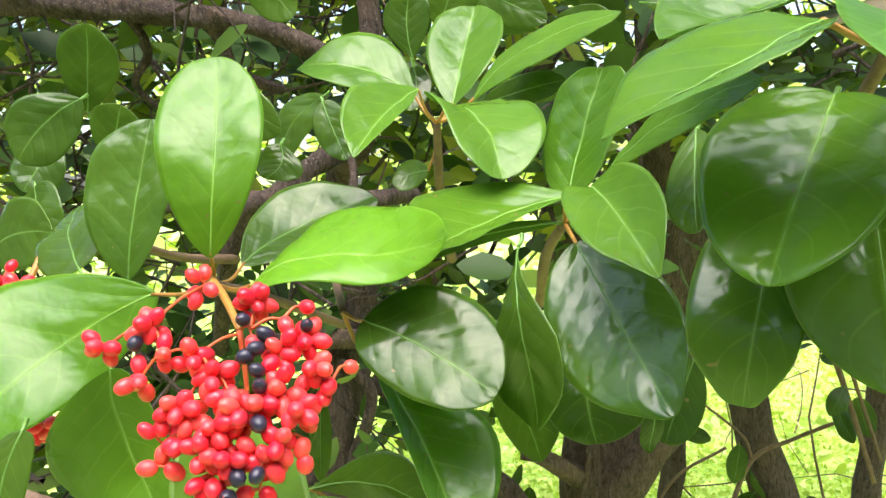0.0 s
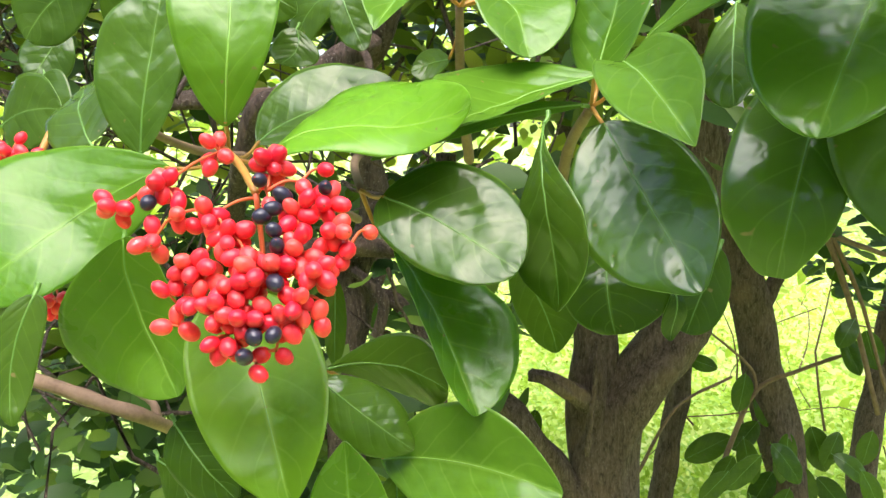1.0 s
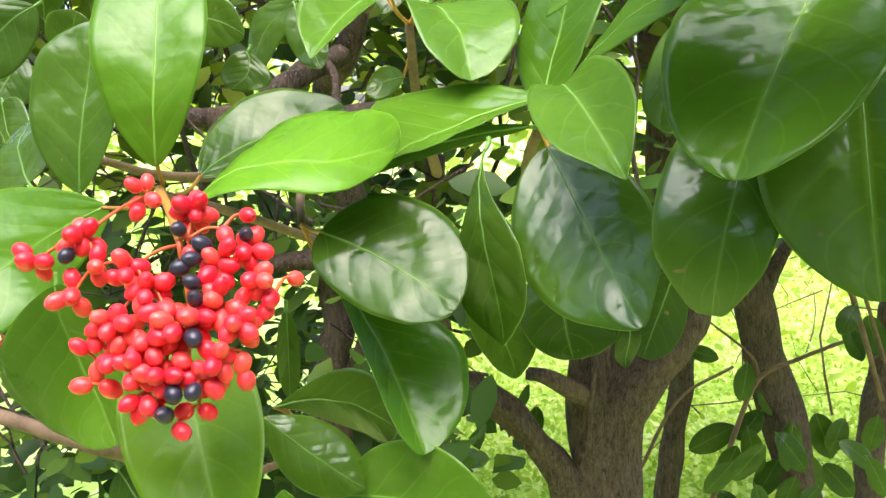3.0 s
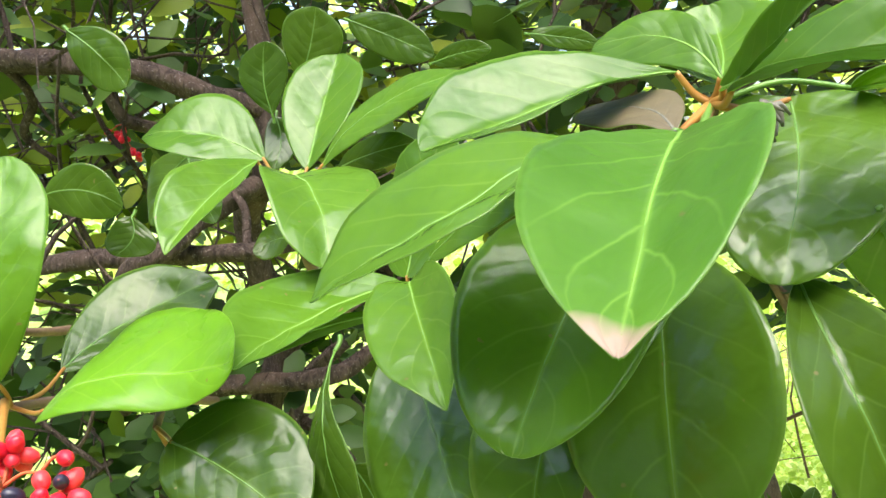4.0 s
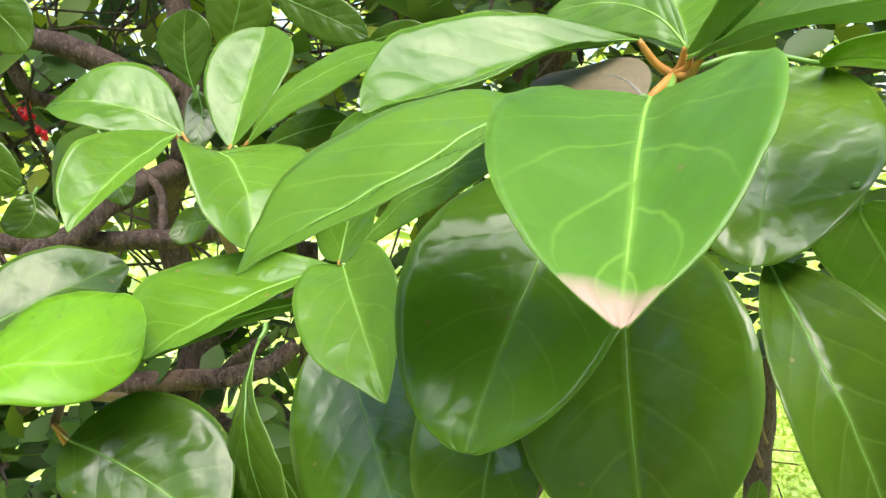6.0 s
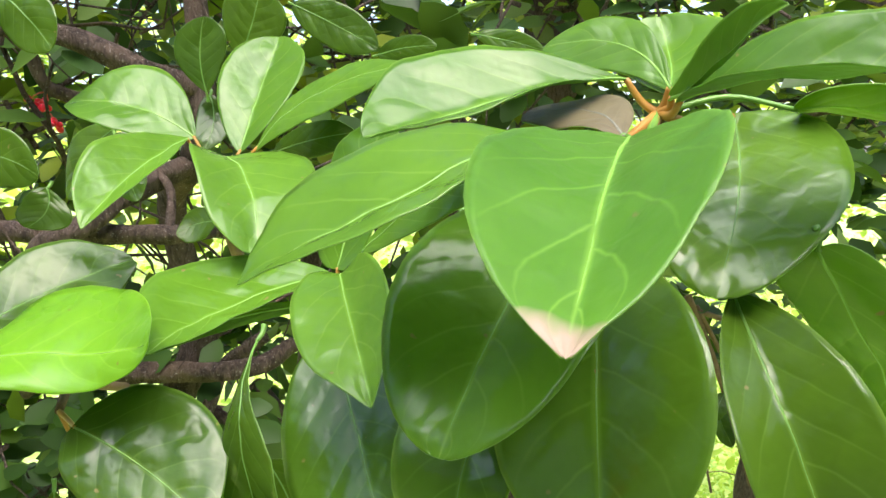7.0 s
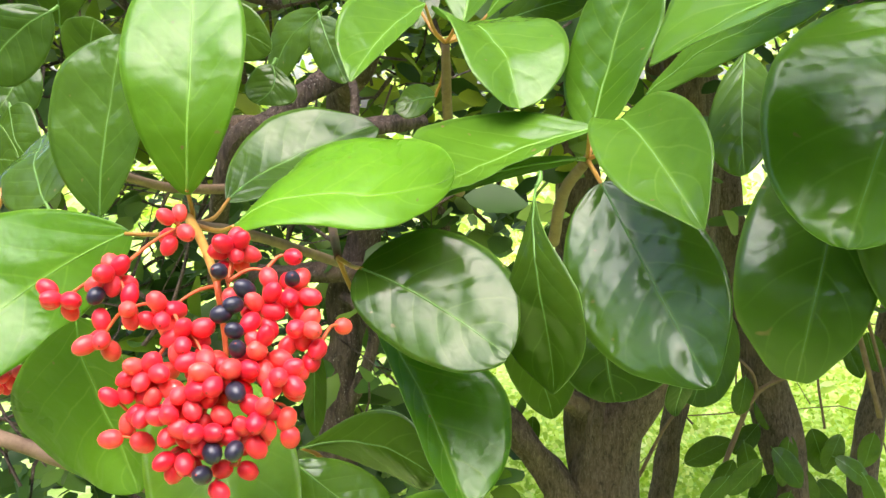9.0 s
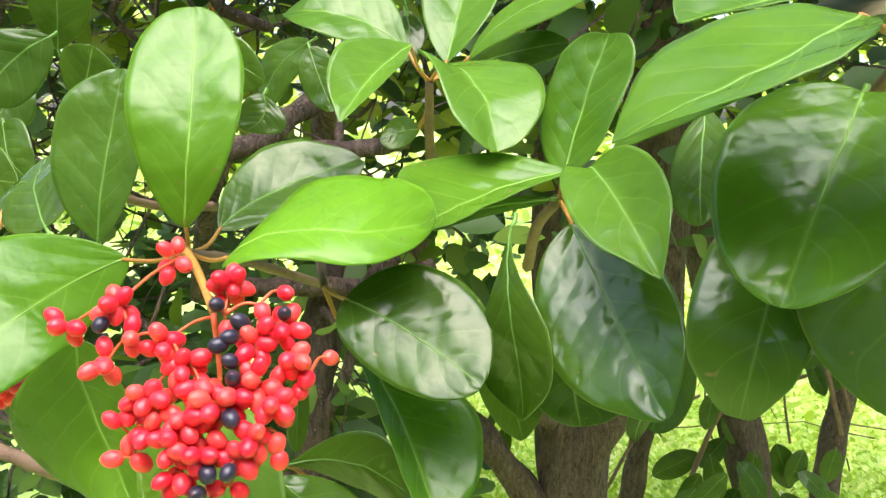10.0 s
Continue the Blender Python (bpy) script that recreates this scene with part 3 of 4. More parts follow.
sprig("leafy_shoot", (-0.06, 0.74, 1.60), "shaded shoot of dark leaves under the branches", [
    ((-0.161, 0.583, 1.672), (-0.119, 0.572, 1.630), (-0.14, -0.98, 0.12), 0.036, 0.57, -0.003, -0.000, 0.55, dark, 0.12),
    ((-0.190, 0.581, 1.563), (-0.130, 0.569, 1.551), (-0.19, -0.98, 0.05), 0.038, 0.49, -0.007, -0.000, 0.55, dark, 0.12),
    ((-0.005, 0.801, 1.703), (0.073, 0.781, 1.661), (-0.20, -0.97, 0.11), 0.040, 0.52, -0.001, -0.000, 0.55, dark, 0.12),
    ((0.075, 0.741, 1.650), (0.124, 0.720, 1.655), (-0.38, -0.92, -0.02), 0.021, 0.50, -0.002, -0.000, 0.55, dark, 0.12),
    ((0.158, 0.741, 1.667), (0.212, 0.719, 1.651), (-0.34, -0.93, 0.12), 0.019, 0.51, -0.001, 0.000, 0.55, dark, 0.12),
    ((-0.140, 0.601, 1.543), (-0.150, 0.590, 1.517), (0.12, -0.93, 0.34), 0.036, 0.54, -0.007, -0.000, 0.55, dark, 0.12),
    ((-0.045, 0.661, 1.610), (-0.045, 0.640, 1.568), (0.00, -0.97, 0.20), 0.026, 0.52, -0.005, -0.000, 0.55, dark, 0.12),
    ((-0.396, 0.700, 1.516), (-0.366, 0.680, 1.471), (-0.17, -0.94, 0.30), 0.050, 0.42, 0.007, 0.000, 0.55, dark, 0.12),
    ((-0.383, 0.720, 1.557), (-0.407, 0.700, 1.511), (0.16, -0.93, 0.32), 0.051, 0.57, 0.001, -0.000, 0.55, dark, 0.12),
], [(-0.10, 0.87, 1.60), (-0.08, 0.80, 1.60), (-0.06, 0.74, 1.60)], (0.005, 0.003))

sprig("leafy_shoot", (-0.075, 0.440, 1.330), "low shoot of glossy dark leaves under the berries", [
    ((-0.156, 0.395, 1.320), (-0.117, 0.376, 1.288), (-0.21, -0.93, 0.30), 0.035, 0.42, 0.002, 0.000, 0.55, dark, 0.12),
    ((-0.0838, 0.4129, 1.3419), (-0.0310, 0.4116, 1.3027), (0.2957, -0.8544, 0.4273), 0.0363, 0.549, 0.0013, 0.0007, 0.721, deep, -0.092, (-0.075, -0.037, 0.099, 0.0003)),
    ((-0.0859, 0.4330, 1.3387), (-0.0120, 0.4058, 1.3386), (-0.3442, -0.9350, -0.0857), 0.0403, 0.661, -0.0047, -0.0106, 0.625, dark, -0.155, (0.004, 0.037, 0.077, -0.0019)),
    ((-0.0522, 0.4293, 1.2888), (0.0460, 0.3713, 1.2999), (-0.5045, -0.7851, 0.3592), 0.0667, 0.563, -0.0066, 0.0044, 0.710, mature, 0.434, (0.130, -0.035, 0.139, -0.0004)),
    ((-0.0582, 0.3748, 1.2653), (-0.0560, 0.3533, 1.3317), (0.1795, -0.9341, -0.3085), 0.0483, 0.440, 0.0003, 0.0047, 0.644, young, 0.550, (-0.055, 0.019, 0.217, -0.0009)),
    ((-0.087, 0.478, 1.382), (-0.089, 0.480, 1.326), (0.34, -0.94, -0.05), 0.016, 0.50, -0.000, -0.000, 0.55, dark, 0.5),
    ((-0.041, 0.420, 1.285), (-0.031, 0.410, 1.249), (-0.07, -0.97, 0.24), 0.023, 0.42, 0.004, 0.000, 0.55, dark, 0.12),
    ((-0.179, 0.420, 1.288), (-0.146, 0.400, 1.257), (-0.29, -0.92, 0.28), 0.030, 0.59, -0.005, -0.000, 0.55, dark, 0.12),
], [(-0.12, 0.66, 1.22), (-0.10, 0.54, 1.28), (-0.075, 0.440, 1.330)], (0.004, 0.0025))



# ---- berries ----
def ellipsoid(name, r, stretch, mats, rings=9, segs=12):
    verts, faces, idx = [], [], []
    for i in range(rings + 1):
        a = math.pi * i / rings if i < rings - 1 else math.pi * (0.955 if i == rings - 1 else 1.0)
        for k in range(segs):
            b = 2 * math.pi * k / segs
            w = math.sin(a) * (1 + 0.06 * math.cos(a))
            verts.append((r * w * math.cos(b), r * w * math.sin(b), -r * stretch * math.cos(a)))
    for i in range(rings):
        for k in range(segs):
            k2 = (k + 1) % segs
            faces.append((i * segs + k, i * segs + k2, (i + 1) * segs + k2, (i + 1) * segs + k))
            idx.append(1 if i == rings - 1 else 0)
    return mesh_from(name, verts, faces, mats, idx)


red_mesh = ellipsoid("berry", 0.0036, 1.3, [berry_red, scar])
black_mesh = ellipsoid("berry_ripe", 0.0034, 1.25, [berry_black, scar])


def berry_cluster(root, spread, tips, blacks, label, seed):
    """A panicle: a main stalk, side stalks to the tips, and so many berries on short stalks round each tip."""
    top = thing("berry_cluster", root, label, "berries", "berry clusters on the shrub")
    rnd = random.Random(seed)
    o = Vector(root)
    heart = Vector(spread)
    part("stalk", tube("stalk", [Vector(), (heart - o) * 0.55 + Vector((0, 0, 0.003)), heart - o], 0.0025, 0.0017, stalk_orange, 7, 5), top)
    foot = Vector((sum(q[0] for q in tips) / len(tips), sum(q[1] for q in tips) / len(tips) + 0.006, min(q[2] for q in tips) + 0.012))
    part("stalk", tube("stalk", [heart - o, heart.lerp(foot, 0.5) + Vector((0, 0.006, 0)) - o, foot - o], 0.0014, 0.0008, stalk_red, 6, 5), top)
    placed = []

    def spine(z):
        return heart.lerp(foot, min(max((heart.z - z) / max(heart.z - foot.z, 0.001), 0.0), 1.0)) + Vector((0, 0.003, 0))

    def hang(c, t, ripe_one):
        d = (c - t).normalized()
        turn = d.to_track_quat("Z", "Y").to_matrix().to_4x4()
        turn.translation = c - o
        s = rnd.uniform(0.9, 1.1)
        part("berry", black_mesh if ripe_one else red_mesh, top, turn @ Matrix.Diagonal((s, s, s * rnd.uniform(0.94, 1.08), 1)), "blue-black ripe berry" if ripe_one else "")
        part("pedicel", tube("pedicel", [t - o, (t + c) / 2 - o + Vector((0, 0, 0.0008)), c - d * 0.003 - o], 0.0006, 0.0005, stalk_red, 4, 2), top)
        placed.append(c)

    for c in blacks:
        c = Vector(c)
        hang(c, min((Vector(q[:3]) for q in tips), key=lambda q: (q - c).length) + Vector((0, 0.004, 0.002)), True)
    reached = []
    for *tip, per_tip in sorted(tips, key=lambda q: (Vector(q[:3]) - heart).length):
        t = Vector(tip)
        start = min(reached + [spine(t.z + 0.006)], key=lambda q: (q - t).length)
        reached.append(t)
        mid = start.lerp(t, 0.5) + Vector((0, 0.002, 0.002))
        part("side_stalk", tube("side_stalk", [start - o, mid - o, t - o], 0.0009, 0.0006, stalk_red, 5, 4), top)
        made, tries = 0, 0
        while made < (per_tip if per_tip < 3 else per_tip + 2) and tries < 120:
            tries += 1
            d = Vector((rnd.gauss(0, 1), rnd.gauss(0, 1), rnd.gauss(0, 1) - 0.25)).normalized()
            c = t + d * (rnd.uniform(0.0035, 0.0095) if per_tip > 1 else 0.004)
            if any((c - q).length < 0.0058 for q in placed):
                continue
            made += 1
            hang(c, t, False)
    return top


left_tips = [(-0.121, 0.385, 1.463, 3), (-0.153, 0.344, 1.440, 3), (-0.132, 0.346, 1.450, 5), (-0.124, 0.338, 1.438, 3), (-0.133, 0.336, 1.428, 3), (-0.107, 0.335, 1.438, 3), (-0.099, 0.329, 1.431, 4), (-0.110, 0.324, 1.419, 5), (-0.120, 0.325, 1.413, 2), (-0.109, 0.319, 1.406, 3), (-0.118, 0.321, 1.403, 2), (-0.115, 0.318, 1.394, 2)]
right_tips = [(-0.085, 0.351, 1.459, 5), (-0.085, 0.342, 1.448, 2), (-0.071, 0.346, 1.452, 1), (-0.063, 0.350, 1.457, 1), (-0.061, 0.342, 1.444, 5), (-0.070, 0.336, 1.439, 5), (-0.055, 0.337, 1.432, 4), (-0.042, 0.340, 1.432, 1), (-0.048, 0.337, 1.426, 1), (-0.051, 0.331, 1.418, 1), (-0.068, 0.327, 1.425, 5), (-0.062, 0.325, 1.417, 5), (-0.067, 0.319, 1.405, 5), (-0.057, 0.322, 1.405, 1), (-0.057, 0.320, 1.398, 1)]
lower_tips = [(-0.089, 0.324, 1.424, 5), (-0.095, 0.319, 1.412, 5), (-0.081, 0.321, 1.417, 4), (-0.098, 0.317, 1.402, 4), (-0.088, 0.315, 1.398, 4), (-0.095, 0.315, 1.392, 3), (-0.072, 0.316, 1.398, 4), (-0.075, 0.315, 1.386, 2), (-0.085, 0.314, 1.378, 1), (-0.087, 0.318, 1.408, 3), (-0.076, 0.323, 1.420, 3)]
ripe = [(-0.087, 0.339, 1.453), (-0.136, 0.338, 1.443), (-0.059, 0.340, 1.450), (-0.076, 0.335, 1.447), (-0.083, 0.328, 1.439), (-0.079, 0.330, 1.442), (-0.077, 0.324, 1.434), (-0.075, 0.321, 1.428), (-0.074, 0.314, 1.414), (-0.082, 0.309, 1.393), (-0.074, 0.309, 1.394), (-0.086, 0.308, 1.385)]
berry_cluster((-0.131, 0.420, 1.462), (-0.093, 0.352, 1.446), left_tips + right_tips + lower_tips, ripe, "hanging cluster of glossy red berries, a few ripened blue-black", 4)
berry_cluster((-0.262, 0.480, 1.47), (-0.262, 0.455, 1.44), [(-0.261, 0.450, 1.457, 3), (-0.269, 0.450, 1.460, 3), (-0.241, 0.440, 1.375, 3), (-0.259, 0.440, 1.367, 3), (-0.255, 0.450, 1.369, 3)], [], "small cluster of red berries half hidden behind leaves", 9)
berry_cluster((-0.290, 0.925, 1.665), (-0.283, 0.912, 1.642), [(-0.282, 0.905, 1.622, 3), (-0.268, 0.900, 1.602, 3), (-0.296, 0.910, 1.628, 2)], [], "few orange-red berries deep in the shade of the shrub", 12)


# ---- trunks and branches ----
def branch(name, label, pts, r0, r1, mat=None, rough=0.35, sides=14, extras=(), kind=""):
    root = Vector(pts[0])
    top = thing(name, root, label, "branch" if "branch" in name or "twig" in name else "tree trunk")
    part("limb" if "trunk" in name else "wood", tube("wood", [Vector(p) - root for p in pts], r0, r1, mat or bark, sides, 8, rough, len(pts) + r0 * 100), top)
    for q, a, b in extras:
        part("side_limb", tube("wood", [Vector(p) - root for p in q], a, b, mat or bark, max(6, sides - 4), 7, rough, a * 300), top)
    return top


branch("tree_trunk", "forked brown tree trunk with rough bark", [(0.25, 1.9, 0.0), (0.24, 1.9, 0.5), (0.251, 1.900, 0.501), (0.258, 1.900, 0.652), (0.280, 1.900, 0.762), (0.335, 1.900, 0.864), (0.398, 1.900, 0.957), (0.428, 1.900, 1.082), (0.40, 1.9, 1.75), (0.41, 1.9, 2.2)], 0.086, 0.062, bark, 0.55, 26,
       [([(0.244, 1.900, 0.607), (0.219, 1.900, 0.768), (0.210, 1.900, 0.911), (0.199, 1.910, 1.049), (0.15, 1.93, 1.6), (0.05, 1.95, 2.0)], 0.062, 0.04),
        ([(0.211, 1.880, 0.465), (0.116, 1.840, 0.659), (0.034, 1.800, 0.774), (-0.032, 1.780, 0.848), (-0.128, 1.760, 0.947), (-0.12, 1.7, 1.4)], 0.042, 0.022),
        ([(0.225, 1.850, 0.795), (0.170, 1.800, 0.846), (0.109, 1.760, 0.889), (0.067, 1.740, 0.908)], 0.026, 0.016),
        ([(0.199, 1.800, 0.695), (0.211, 1.800, 0.834), (0.220, 1.820, 0.963)], 0.009, 0.005)])
branch("tree_trunk", "leaning slender tree trunk with brown bark", [(0.920, 2.300, -0.136), (0.830, 2.300, 0.464), (0.743, 2.300, 0.770), (0.677, 2.300, 1.033), (0.607, 2.300, 1.271), (0.534, 2.350, 1.625)], 0.06, 0.045, bark, 0.35, 14, [([(0.718, 2.300, 0.903), (0.769, 2.300, 1.035), (0.860, 2.350, 1.158)], 0.025, 0.015)])
branch("tree_trunk", "thin straight tree trunk", [(0.472, 2.400, -0.347), (0.492, 2.400, 0.287), (0.521, 2.400, 0.549), (0.542, 2.400, 0.766), (0.568, 2.400, 1.010)], 0.04, 0.03, bark, 0.35, 14, [])
branch("tree_trunk", "thin brown tree trunk at the edge of the lawn", [(1.141, 2.500, -0.267), (1.137, 2.500, 0.330), (1.151, 2.500, 0.630), (1.191, 2.500, 0.971)], 0.05, 0.035, bark, 0.35, 14, [])
branch("tree_trunk", "dark thin stem in the shade", [(-0.105, 1.700, -1.214), (-0.114, 1.700, 0.327), (-0.129, 1.700, 0.698), (-0.140, 1.700, 0.880), (-0.175, 1.700, 1.006), (-0.254, 1.750, 1.092)], 0.025, 0.016, bark, 0.35, 14, [])
branch("tree_trunk", "dark shaded shrub stem behind the berries", [(-0.20, 1.0, 0.0), (-0.2, 1.0, 0.6), (-0.194, 1.000, 1.121), (-0.178, 1.000, 1.226), (-0.184, 1.000, 1.285), (-0.153, 1.000, 1.358), (-0.167, 0.950, 1.509), (-0.129, 0.900, 1.560), (-0.111, 0.880, 1.632), (-0.122, 0.900, 1.776)], 0.026, 0.011, branch_bark, 0.35, 14, [([(-0.190, 1.000, 1.121), (-0.155, 0.980, 1.188), (-0.140, 0.970, 1.256), (-0.178, 0.970, 1.292)], 0.010, 0.006)])
branch("branch", "thick brown branch with rough bark", [(-0.624, 0.900, 1.734), (-0.485, 0.870, 1.718), (-0.323, 0.850, 1.697), (-0.243, 0.850, 1.684), (-0.165, 0.850, 1.654), (-0.111, 0.880, 1.632)], 0.014, 0.01, branch_bark, 0.35, 14, [([(-0.286, 0.850, 1.693), (-0.272, 0.860, 1.670), (-0.259, 0.870, 1.635), (-0.217, 0.900, 1.619)], 0.009, 0.006), ([(-0.373, 0.850, 1.702), (-0.363, 0.880, 1.665), (-0.388, 0.900, 1.630), (-0.365, 0.920, 1.600)], 0.006, 0.003)])
branch("branch", "brown branch crossing in the shade", [(-0.351, 0.820, 1.493), (-0.241, 0.800, 1.497), (-0.122, 0.800, 1.494), (-0.088, 0.830, 1.497), (-0.071, 0.900, 1.498)], 0.01, 0.008, branch_bark, 0.35, 14, [([(-0.122, 0.800, 1.494), (-0.128, 0.820, 1.538), (-0.168, 0.850, 1.571)], 0.005, 0.003)])
branch("branch", "dark crooked branch behind the shoots", [(-0.129, 0.900, 1.560), (-0.158, 0.800, 1.533), (-0.192, 0.770, 1.503), (-0.223, 0.760, 1.485), (-0.249, 0.780, 1.428), (-0.285, 0.850, 1.332)], 0.011, 0.009, branch_bark, 0.35, 14, [])
branch("branch", "brown branch low in the shade", [(-0.292, 1.000, 1.308), (-0.221, 0.970, 1.318), (-0.091, 0.970, 1.324), (-0.043, 1.000, 1.345)], 0.013, 0.01, branch_bark, 0.35, 14, [])
branch("branch", "slim brown branch beneath the leaves", [(-0.415, 0.580, 1.294), (-0.367, 0.570, 1.286), (-0.295, 0.560, 1.269), (-0.248, 0.570, 1.248), (-0.250, 0.750, 1.137), (-0.226, 1.000, 1.059)], 0.006, 0.005, twig_brown, 0.25, 14, [([(-0.248, 0.570, 1.248), (-0.256, 0.580, 1.259), (-0.290, 0.620, 1.253)], 0.004, 0.002)])
branch("branch", "crooked dark branch in the shade", [(-0.233, 1.000, 1.121), (-0.197, 1.050, 1.177), (-0.171, 1.080, 1.242), (-0.151, 1.100, 1.294), (-0.096, 1.100, 1.335)], 0.012, 0.008, branch_bark, 0.35, 14, [([(-0.223, 1.100, 1.236), (-0.143, 1.100, 1.222), (-0.103, 1.100, 1.166)], 0.013, 0.009)])
branch("branch", "grey twig with small side twigs", [(0.581, 2.200, 0.360), (0.644, 2.200, 0.585), (0.702, 2.200, 0.731), (0.810, 2.200, 0.789), (0.938, 2.200, 0.842)], 0.008, 0.005, twig_brown, 0.25, 14, [([(0.702, 2.200, 0.731), (0.674, 2.200, 0.800), (0.546, 2.200, 0.908)], 0.005, 0.003), ([(0.369, 2.100, 0.516), (0.463, 2.100, 0.706), (0.617, 2.150, 0.782)], 0.005, 0.004)])
branch("branch", "dry hanging brown twig", [(0.796, 2.100, 1.222), (0.847, 2.100, 1.107), (0.902, 2.100, 0.961), (0.982, 2.100, 0.706)], 0.009, 0.006, twig_brown, 0.25, 14, [([(0.819, 2.100, 1.194), (0.910, 2.100, 1.021), (0.997, 2.100, 0.768)], 0.007, 0.004), ([(0.827, 2.100, 1.179), (0.962, 2.150, 1.131), (1.102, 2.200, 1.080)], 0.008, 0.006)])


# ---- foliage further back ----
def loose_leaves(name, centres, size, mat, seed, label, per=7, spread=0.09, flat=0.5, category="foliage"):
    """Whorls of small folded leaves round many twig ends, one mesh."""
    rnd = random.Random(seed)
    verts, faces = [], []
    for c in centres:
        c = Vector(c)
        lean = Vector((rnd.gauss(0, 0.5), rnd.gauss(0, 0.5), rnd.gauss(0.5, 0.5))).normalized()
        for k in range(rnd.randint(per - 2, per + 2)):
            d = Vector((rnd.gauss(0, 1), rnd.gauss(0, 1), rnd.gauss(0, flat))).normalized()
            d = (d + lean * 0.5).normalized()
            length = size * rnd.uniform(0.65, 1.2)
            start = c + d * rnd.uniform(0.005, spread)
            up = Vector((rnd.gauss(0, 0.6), rnd.gauss(-0.5, 0.6), 1.0))
            up = (up - d * up.dot(d)).normalized()
            s = d.cross(up)
            w = length * rnd.uniform(0.24, 0.31)
            sag = -up * length * rnd.uniform(0.02, 0.14)
            n = len(verts)
            p = [start, start + d * length * 0.3 - s * w * 0.8 + up * w * 0.2, start + d * length * 0.3 + s * w * 0.8 + up * w * 0.2,
                 start + d * length * 0.62 - s * w + sag * 0.5 + up * w * 0.2, start + d * length * 0.62 + s * w + sag * 0.5 + up * w * 0.2,
                 start + d * length * 0.88 - s * w * 0.5 + sag, start + d * length * 0.88 + s * w * 0.5 + sag, start + d * length + sag * 1.3,
                 start + d * length * 0.3, start + d * length * 0.62 + sag * 0.5, start + d * length * 0.88 + sag]
            verts += p
            faces += [(n, n + 8, n + 1), (n, n + 2, n + 8), (n + 1, n + 8, n + 9, n + 3), (n + 8, n + 2, n + 4, n + 9),
                      (n + 3, n + 9, n + 10, n + 5), (n + 9, n + 4, n + 6, n + 10), (n + 5, n + 10, n + 7), (n + 10, n + 6, n + 7)]
    ob = new(name, mesh_from(name, verts, faces, [mat]))
    return tagged(ob, label, category, kind="stuff")


def loose_twigs(name, ends, mat, seed, label, r=0.003, length=0.35):
    """A tangle of thin bare twigs, one mesh."""
    rnd = random.Random(seed)
    verts, faces = [], []
    for e in ends:
        e = Vector(e)
        d = Vector((rnd.gauss(0, 1), rnd.gauss(0, 0.5), rnd.gauss(0.2, 0.8))).normalized()
        length_here = length * rnd.uniform(0.5, 1.4)
        rr = r * rnd.uniform(0.5, 1.5)
        prev, q = None, e - d * length_here * 0.5
        for i in range(6):
            side = d.orthogonal().normalized()
            other = d.cross(side)
            n = len(verts)
            w = rr * (1 - i / 8)
            verts += [q + (side * math.cos(a) + other * math.sin(a)) * w for a in (0, 2.094, 4.189)]
            if prev is not None:
                for k in range(3):
                    faces.append((prev + k, prev + (k + 1) % 3, n + (k + 1) % 3, n + k))
            prev = n
            d = (d + Vector((rnd.gauss(0, 0.22), rnd.gauss(0, 0.22), rnd.gauss(0, 0.22)))).normalized()
            q = q + d * length_here / 6
    ob = new(name, mesh_from(name, verts, faces, [mat]))
    return tagged(ob, label, "twigs", kind="stuff")


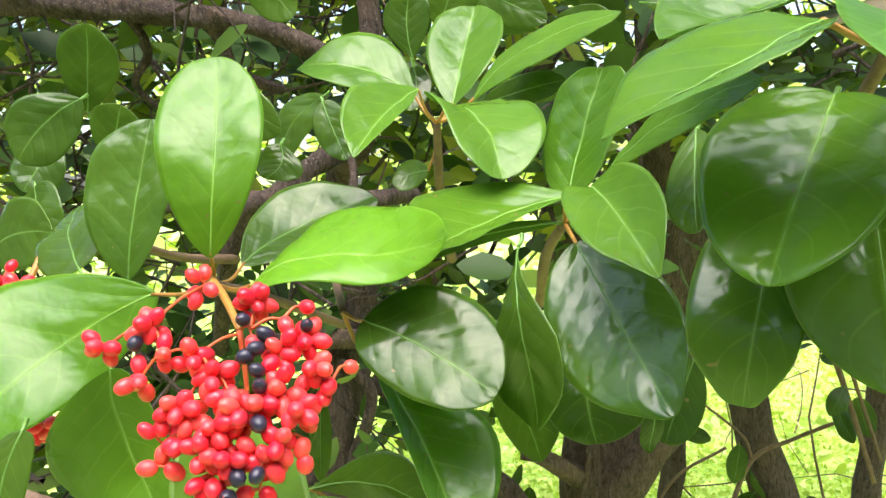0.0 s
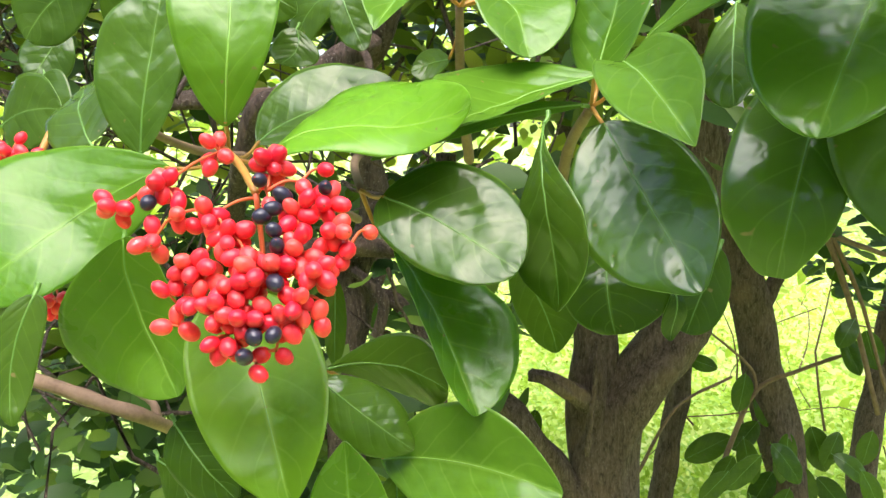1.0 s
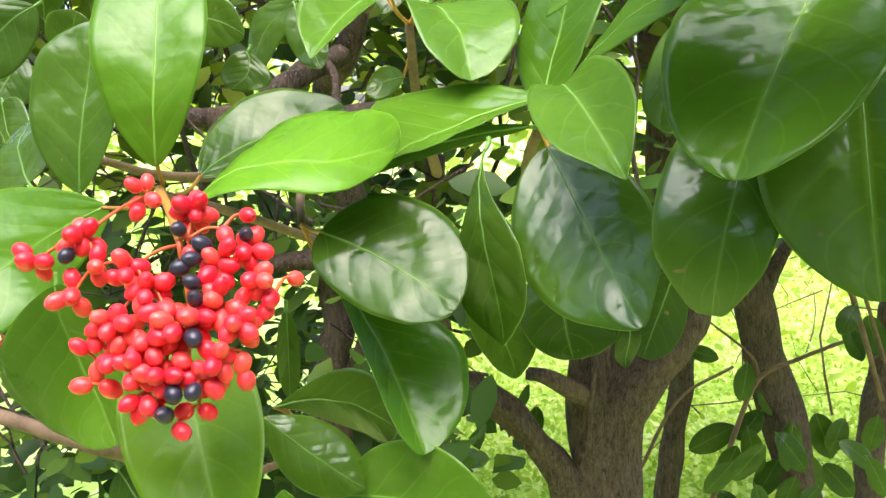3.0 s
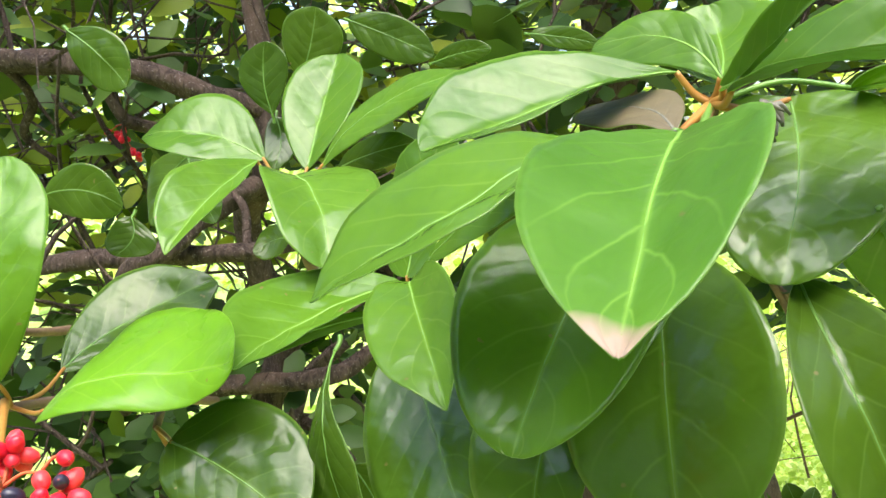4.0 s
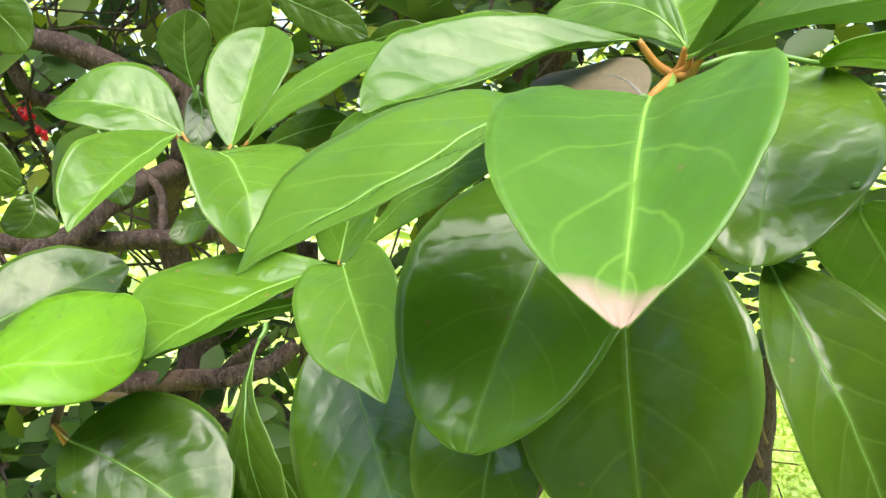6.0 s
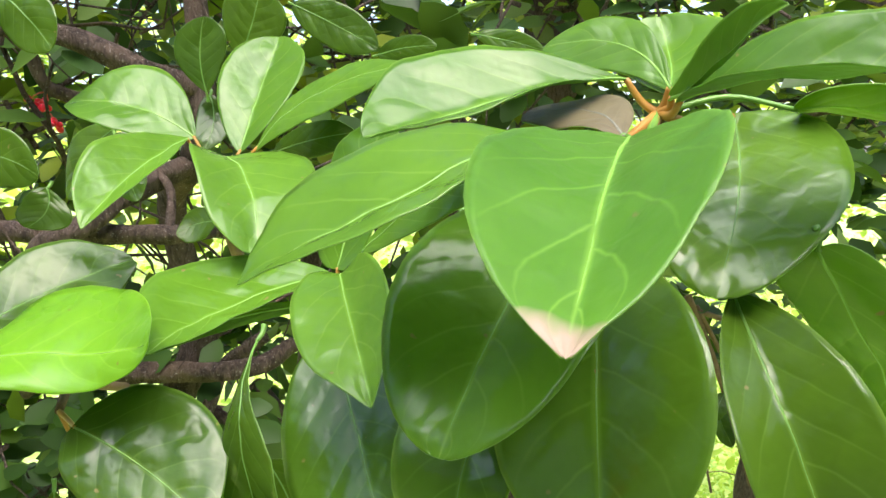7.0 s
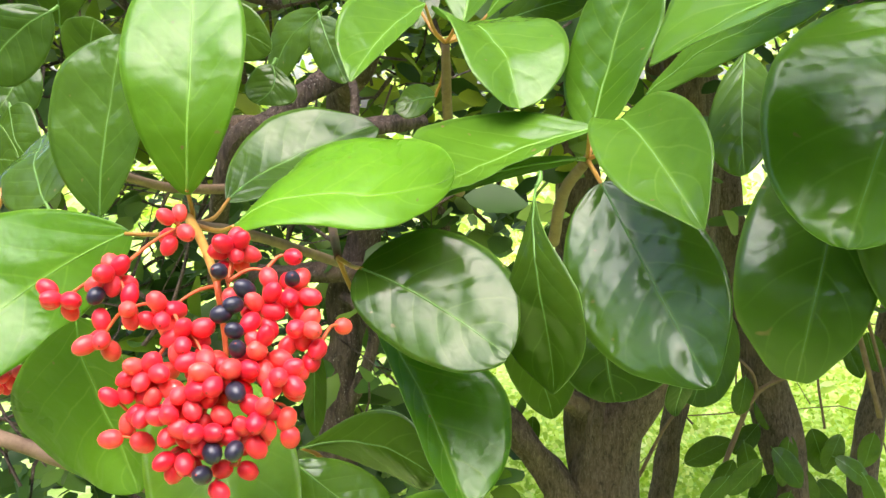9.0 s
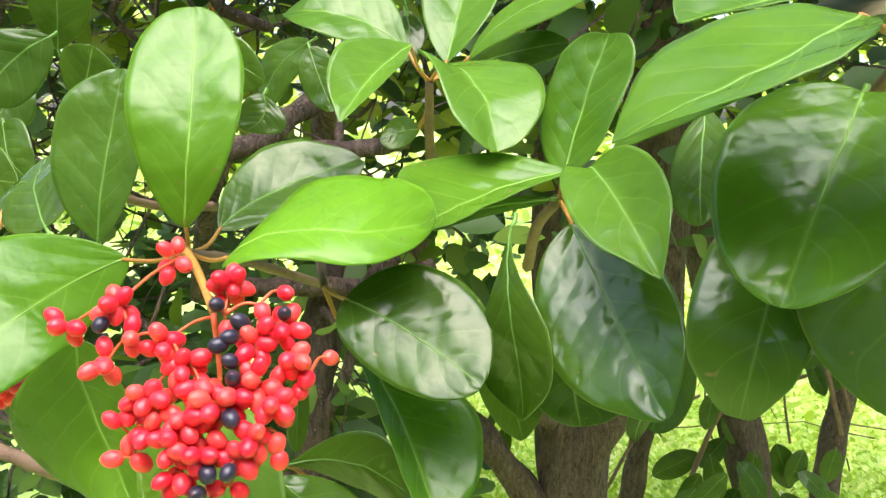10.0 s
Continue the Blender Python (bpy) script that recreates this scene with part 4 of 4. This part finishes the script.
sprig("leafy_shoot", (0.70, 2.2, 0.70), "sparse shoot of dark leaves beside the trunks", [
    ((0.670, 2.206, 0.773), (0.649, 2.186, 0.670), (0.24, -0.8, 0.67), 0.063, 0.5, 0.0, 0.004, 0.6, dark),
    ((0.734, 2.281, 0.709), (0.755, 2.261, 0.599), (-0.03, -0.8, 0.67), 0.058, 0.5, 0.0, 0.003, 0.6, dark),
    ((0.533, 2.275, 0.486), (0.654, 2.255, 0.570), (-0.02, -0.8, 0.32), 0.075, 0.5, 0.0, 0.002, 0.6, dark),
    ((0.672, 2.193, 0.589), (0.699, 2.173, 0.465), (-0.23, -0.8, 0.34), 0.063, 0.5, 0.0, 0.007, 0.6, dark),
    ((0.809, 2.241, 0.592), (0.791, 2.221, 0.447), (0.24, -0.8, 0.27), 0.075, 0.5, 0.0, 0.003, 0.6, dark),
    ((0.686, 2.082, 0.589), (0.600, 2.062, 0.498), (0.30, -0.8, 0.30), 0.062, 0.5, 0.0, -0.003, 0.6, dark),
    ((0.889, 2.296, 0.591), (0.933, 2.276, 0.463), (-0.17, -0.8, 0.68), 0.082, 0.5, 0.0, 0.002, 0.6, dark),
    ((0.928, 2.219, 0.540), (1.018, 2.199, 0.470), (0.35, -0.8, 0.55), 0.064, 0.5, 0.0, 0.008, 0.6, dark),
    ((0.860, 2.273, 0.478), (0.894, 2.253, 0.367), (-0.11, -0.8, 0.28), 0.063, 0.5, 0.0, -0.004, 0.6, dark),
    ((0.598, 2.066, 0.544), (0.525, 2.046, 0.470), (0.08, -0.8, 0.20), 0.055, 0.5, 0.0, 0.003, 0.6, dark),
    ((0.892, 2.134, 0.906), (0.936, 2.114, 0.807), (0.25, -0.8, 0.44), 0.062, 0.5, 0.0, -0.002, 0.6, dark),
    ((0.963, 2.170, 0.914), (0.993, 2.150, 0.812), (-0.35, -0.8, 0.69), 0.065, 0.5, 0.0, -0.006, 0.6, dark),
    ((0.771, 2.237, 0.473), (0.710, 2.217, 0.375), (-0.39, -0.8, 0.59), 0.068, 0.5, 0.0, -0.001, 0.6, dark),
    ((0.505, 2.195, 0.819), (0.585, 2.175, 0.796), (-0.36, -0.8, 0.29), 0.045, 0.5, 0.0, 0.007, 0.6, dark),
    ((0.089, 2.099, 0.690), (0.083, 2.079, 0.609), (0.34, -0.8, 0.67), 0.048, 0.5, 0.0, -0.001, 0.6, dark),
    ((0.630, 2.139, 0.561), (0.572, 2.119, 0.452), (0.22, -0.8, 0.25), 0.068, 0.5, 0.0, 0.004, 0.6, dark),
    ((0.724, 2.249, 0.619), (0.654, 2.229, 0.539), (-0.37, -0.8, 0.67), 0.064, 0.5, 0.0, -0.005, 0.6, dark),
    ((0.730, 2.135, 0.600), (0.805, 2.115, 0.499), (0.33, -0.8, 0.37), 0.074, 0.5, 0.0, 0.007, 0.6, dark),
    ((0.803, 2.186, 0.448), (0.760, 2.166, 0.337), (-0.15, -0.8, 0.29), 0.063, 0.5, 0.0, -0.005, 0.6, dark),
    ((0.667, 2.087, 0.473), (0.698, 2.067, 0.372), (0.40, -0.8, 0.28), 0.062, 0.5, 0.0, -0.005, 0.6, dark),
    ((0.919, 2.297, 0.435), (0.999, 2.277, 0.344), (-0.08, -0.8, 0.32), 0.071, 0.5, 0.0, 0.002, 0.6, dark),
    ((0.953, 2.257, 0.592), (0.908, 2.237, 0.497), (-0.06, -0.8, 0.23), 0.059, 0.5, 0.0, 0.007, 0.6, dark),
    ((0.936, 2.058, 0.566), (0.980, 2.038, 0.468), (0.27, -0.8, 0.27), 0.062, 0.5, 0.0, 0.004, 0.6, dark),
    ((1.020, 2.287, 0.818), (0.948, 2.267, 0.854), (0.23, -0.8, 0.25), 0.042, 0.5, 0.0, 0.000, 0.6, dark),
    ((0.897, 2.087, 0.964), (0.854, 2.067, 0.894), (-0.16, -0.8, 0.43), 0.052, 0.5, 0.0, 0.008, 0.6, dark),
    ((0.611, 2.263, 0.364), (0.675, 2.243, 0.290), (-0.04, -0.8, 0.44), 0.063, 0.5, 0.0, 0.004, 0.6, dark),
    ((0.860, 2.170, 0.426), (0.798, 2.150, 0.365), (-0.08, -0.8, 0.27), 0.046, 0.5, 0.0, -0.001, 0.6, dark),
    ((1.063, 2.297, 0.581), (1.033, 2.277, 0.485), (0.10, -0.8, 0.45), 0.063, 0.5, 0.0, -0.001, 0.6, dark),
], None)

pick = random.Random(11)


def scatter(count, near, far, low, high, keep_open=True):
    """Twig ends in the wedge of space behind the shoots, leaving the view to the lawn open."""
    out = []
    while len(out) < count:
        y = pick.uniform(near, far)
        x = pick.uniform(-0.72, 0.72) * y + 0.03
        z = 1.5 + pick.uniform(low, high) * y
        if keep_open and x > 0.03 * y and z < 1.48 - 0.13 * y:
            continue
        if noise.noise((x * 2.6 / y ** 0.3, y * 1.2, z * 2.6 / y ** 0.3)) < -0.12:
            continue
        out.append((x, y, z))
    return out


loose_leaves("shrub_foliage", scatter(110, 0.85, 1.4, -0.55, 0.42), 0.07, shade_tinted_leaf, 21, "leaves inside the shrub, shade put into their dark green")
loose_leaves("shrub_foliage", scatter(420, 1.4, 3.0, -0.50, 0.45), 0.08, shade_tinted_leaf, 22, "leaves deeper in the shrub, shade put into their green")
loose_leaves("shrub_foliage", [(pick.uniform(-0.75, -0.08) * y, y, 1.5 + pick.uniform(-0.62, -0.12) * y) for y in [pick.uniform(0.95, 2.4) for _ in range(260)]], 0.058, shade_tinted_leaf, 31, "leaves low in the shrub, dimmed by a shade colour")
# out-of-view crown, added to keep sun and sky off the shrub's inside
loose_leaves("shade_canopy", [(pick.uniform(-3.0, 3.0), pick.uniform(0.7, 2.1), pick.uniform(2.3, 3.1)) for _ in range(650)], 0.10, shade_tinted_leaf, 32, "unseen leafy crown added overhead to shade the branches", 8, 0.12)
loose_leaves("shrub_foliage", [(pick.uniform(-0.75, 0.12) * y, y, 1.5 + pick.uniform(0.02, 0.45) * y) for y in [pick.uniform(1.2, 3.0) for _ in range(230)]] + [(pick.uniform(0.12, 0.75) * y, y, 1.5 + pick.uniform(0.05, 0.36) * y) for y in [pick.uniform(1.3, 2.8) for _ in range(170)]], 0.065, shade_tinted_leaf, 33, "leaves among the upper branches, dimmed by a shade colour")
loose_leaves("backlight_tinted_foliage", [(pick.uniform(-0.75, 0.15) * y, y, 1.5 + pick.uniform(-0.08, 0.46) * y) for y in [pick.uniform(1.15, 2.3) for _ in range(260)]], 0.068, backlight_tinted_leaf, 61, "leaves with light from behind painted as yellow-green", 6, 0.09)
loose_leaves("backlight_tinted_foliage", [(pick.uniform(0.1, 0.75) * y, y, 1.5 + pick.uniform(0.02, 0.42) * y) for y in [pick.uniform(1.5, 3.0) for _ in range(150)]], 0.072, backlight_tinted_leaf, 62, "leaves among the higher branches, backlight painted as yellow-green", 6, 0.10)
loose_twigs("shrub_twigs", [q for q in scatter(290, 0.78, 1.7, -0.45, 0.42) if q[0] < -0.12 or q[2] > 1.6], branch_bark, 23, "tangle of thin bare brown twigs in the shrub", 0.0035, 0.38)
loose_twigs("shrub_twigs", [(pick.uniform(-0.7, -0.08) * y, y, 1.5 + pick.uniform(-0.35, 0.4) * y) for y in [pick.uniform(0.85, 1.35) for _ in range(150)]], branch_bark, 63, "fine dark twigs close behind the shoots", 0.0022, 0.26)
loose_twigs("shrub_twigs", [q for q in scatter(190, 1.4, 2.8, -0.40, 0.40) if q[0] < -0.2 or q[2] > 1.6], branch_bark, 24, "bare twigs deeper in the shrub", 0.005, 0.6)
loose_leaves("sun_tinted_foliage", scatter(420, 3.2, 5.0, -0.16, 0.5), 0.10, sun_tinted_leaf, 25, "yellow-green leaves across the lawn, sunlight put into their colour")
loose_leaves("sun_tinted_foliage", [(pick.uniform(-9, 11), pick.uniform(8, 12), pick.uniform(0.2, 6.0)) for _ in range(2000)], 0.2, sun_tinted_leaf, 26, "distant hedge and trees, sunlight put into their colour", 8, 0.25)
loose_leaves("lawn_bushes", [(pick.uniform(-3, 5), 3.3 + 5 * pick.random(), 0.8 * pick.random() ** 1.4) for _ in range(650)], 0.075, sun_tinted_leaf, 35, "low green bushes on the lawn, sunlight put into their colour", 8, 0.10)
loose_twigs("lawn_twigs", [(pick.uniform(0.4, 4), pick.uniform(2.8, 5), pick.uniform(0.1, 0.8)) for _ in range(70)], twig_brown, 36, "bare twigs over the lawn", 0.005, 0.7)
# out-of-view hedge, added to cut low sky light and darken leaf reflections
loose_leaves("sky_blocking_hedge", [(pick.uniform(-7, 7), pick.uniform(-4.4, -3.4), pick.uniform(0.0, 5.6)) for _ in range(1500)] + [(side * pick.uniform(5.0, 5.8), pick.uniform(-4, 2.5), pick.uniform(0.0, 4.6)) for side in (-1, 1) for _ in range(550)], 0.28, shade_tinted_leaf, 41, "unseen tall hedge added behind and beside the camera to block low sky", 8, 0.3)
loose_leaves("ground_cover", [(pick.uniform(-0.15, 0.8) * y, y, 0.02 + 0.22 * pick.random() ** 2) for y in [2.6 + 7 * pick.random() ** 1.3 for _ in range(8500)]], 0.034, sun_tinted_leaf, 27, "yellow-green ground plants, sunlight put into their colour", 7, 0.06)

loose_leaves("shrub_foliage", [(pick.uniform(0.90, 1.4), pick.uniform(2.2, 2.6), pick.uniform(0.92, 1.16)) for _ in range(22)], 0.075, shade_tinted_leaf, 51, "leaves in a dark shade colour hanging beside the tree trunks")
bud = thing("withered_bud", (0.222, 0.355, 1.572), "shrivelled grey bud at the base of the leaves", "bud")
for k in range(15):
    d = Vector((pick.gauss(0, 1), pick.gauss(-0.4, 0.8), pick.gauss(-0.2, 0.9))).normalized()
    reach = pick.uniform(0.004, 0.009)
    curl = Vector((pick.gauss(0, 0.003), pick.gauss(0, 0.003), -0.004))
    part("bud_scale", tube("bud_scale", [d * 0.001, d * reach * 0.55 + Vector((0, 0, 0.001)), d * reach + curl], 0.0022, 0.0005, dry_grey, 6, 3, 0.5, k), bud)

n_side = 40
gv = [(-60 + 120 * i / n_side, -20 + 120 * j / n_side, 0.0) for j in range(n_side + 1) for i in range(n_side + 1)]
gf = [(j * (n_side + 1) + i, j * (n_side + 1) + i + 1, (j + 1) * (n_side + 1) + i + 1, (j + 1) * (n_side + 1) + i) for j in range(n_side) for i in range(n_side)]
tagged(new("ground", mesh_from("ground", gv, gf, [sun_tinted_lawn])), "yellow-green lawn under the trees, sunlight put into its colour", "lawn", kind="structure")
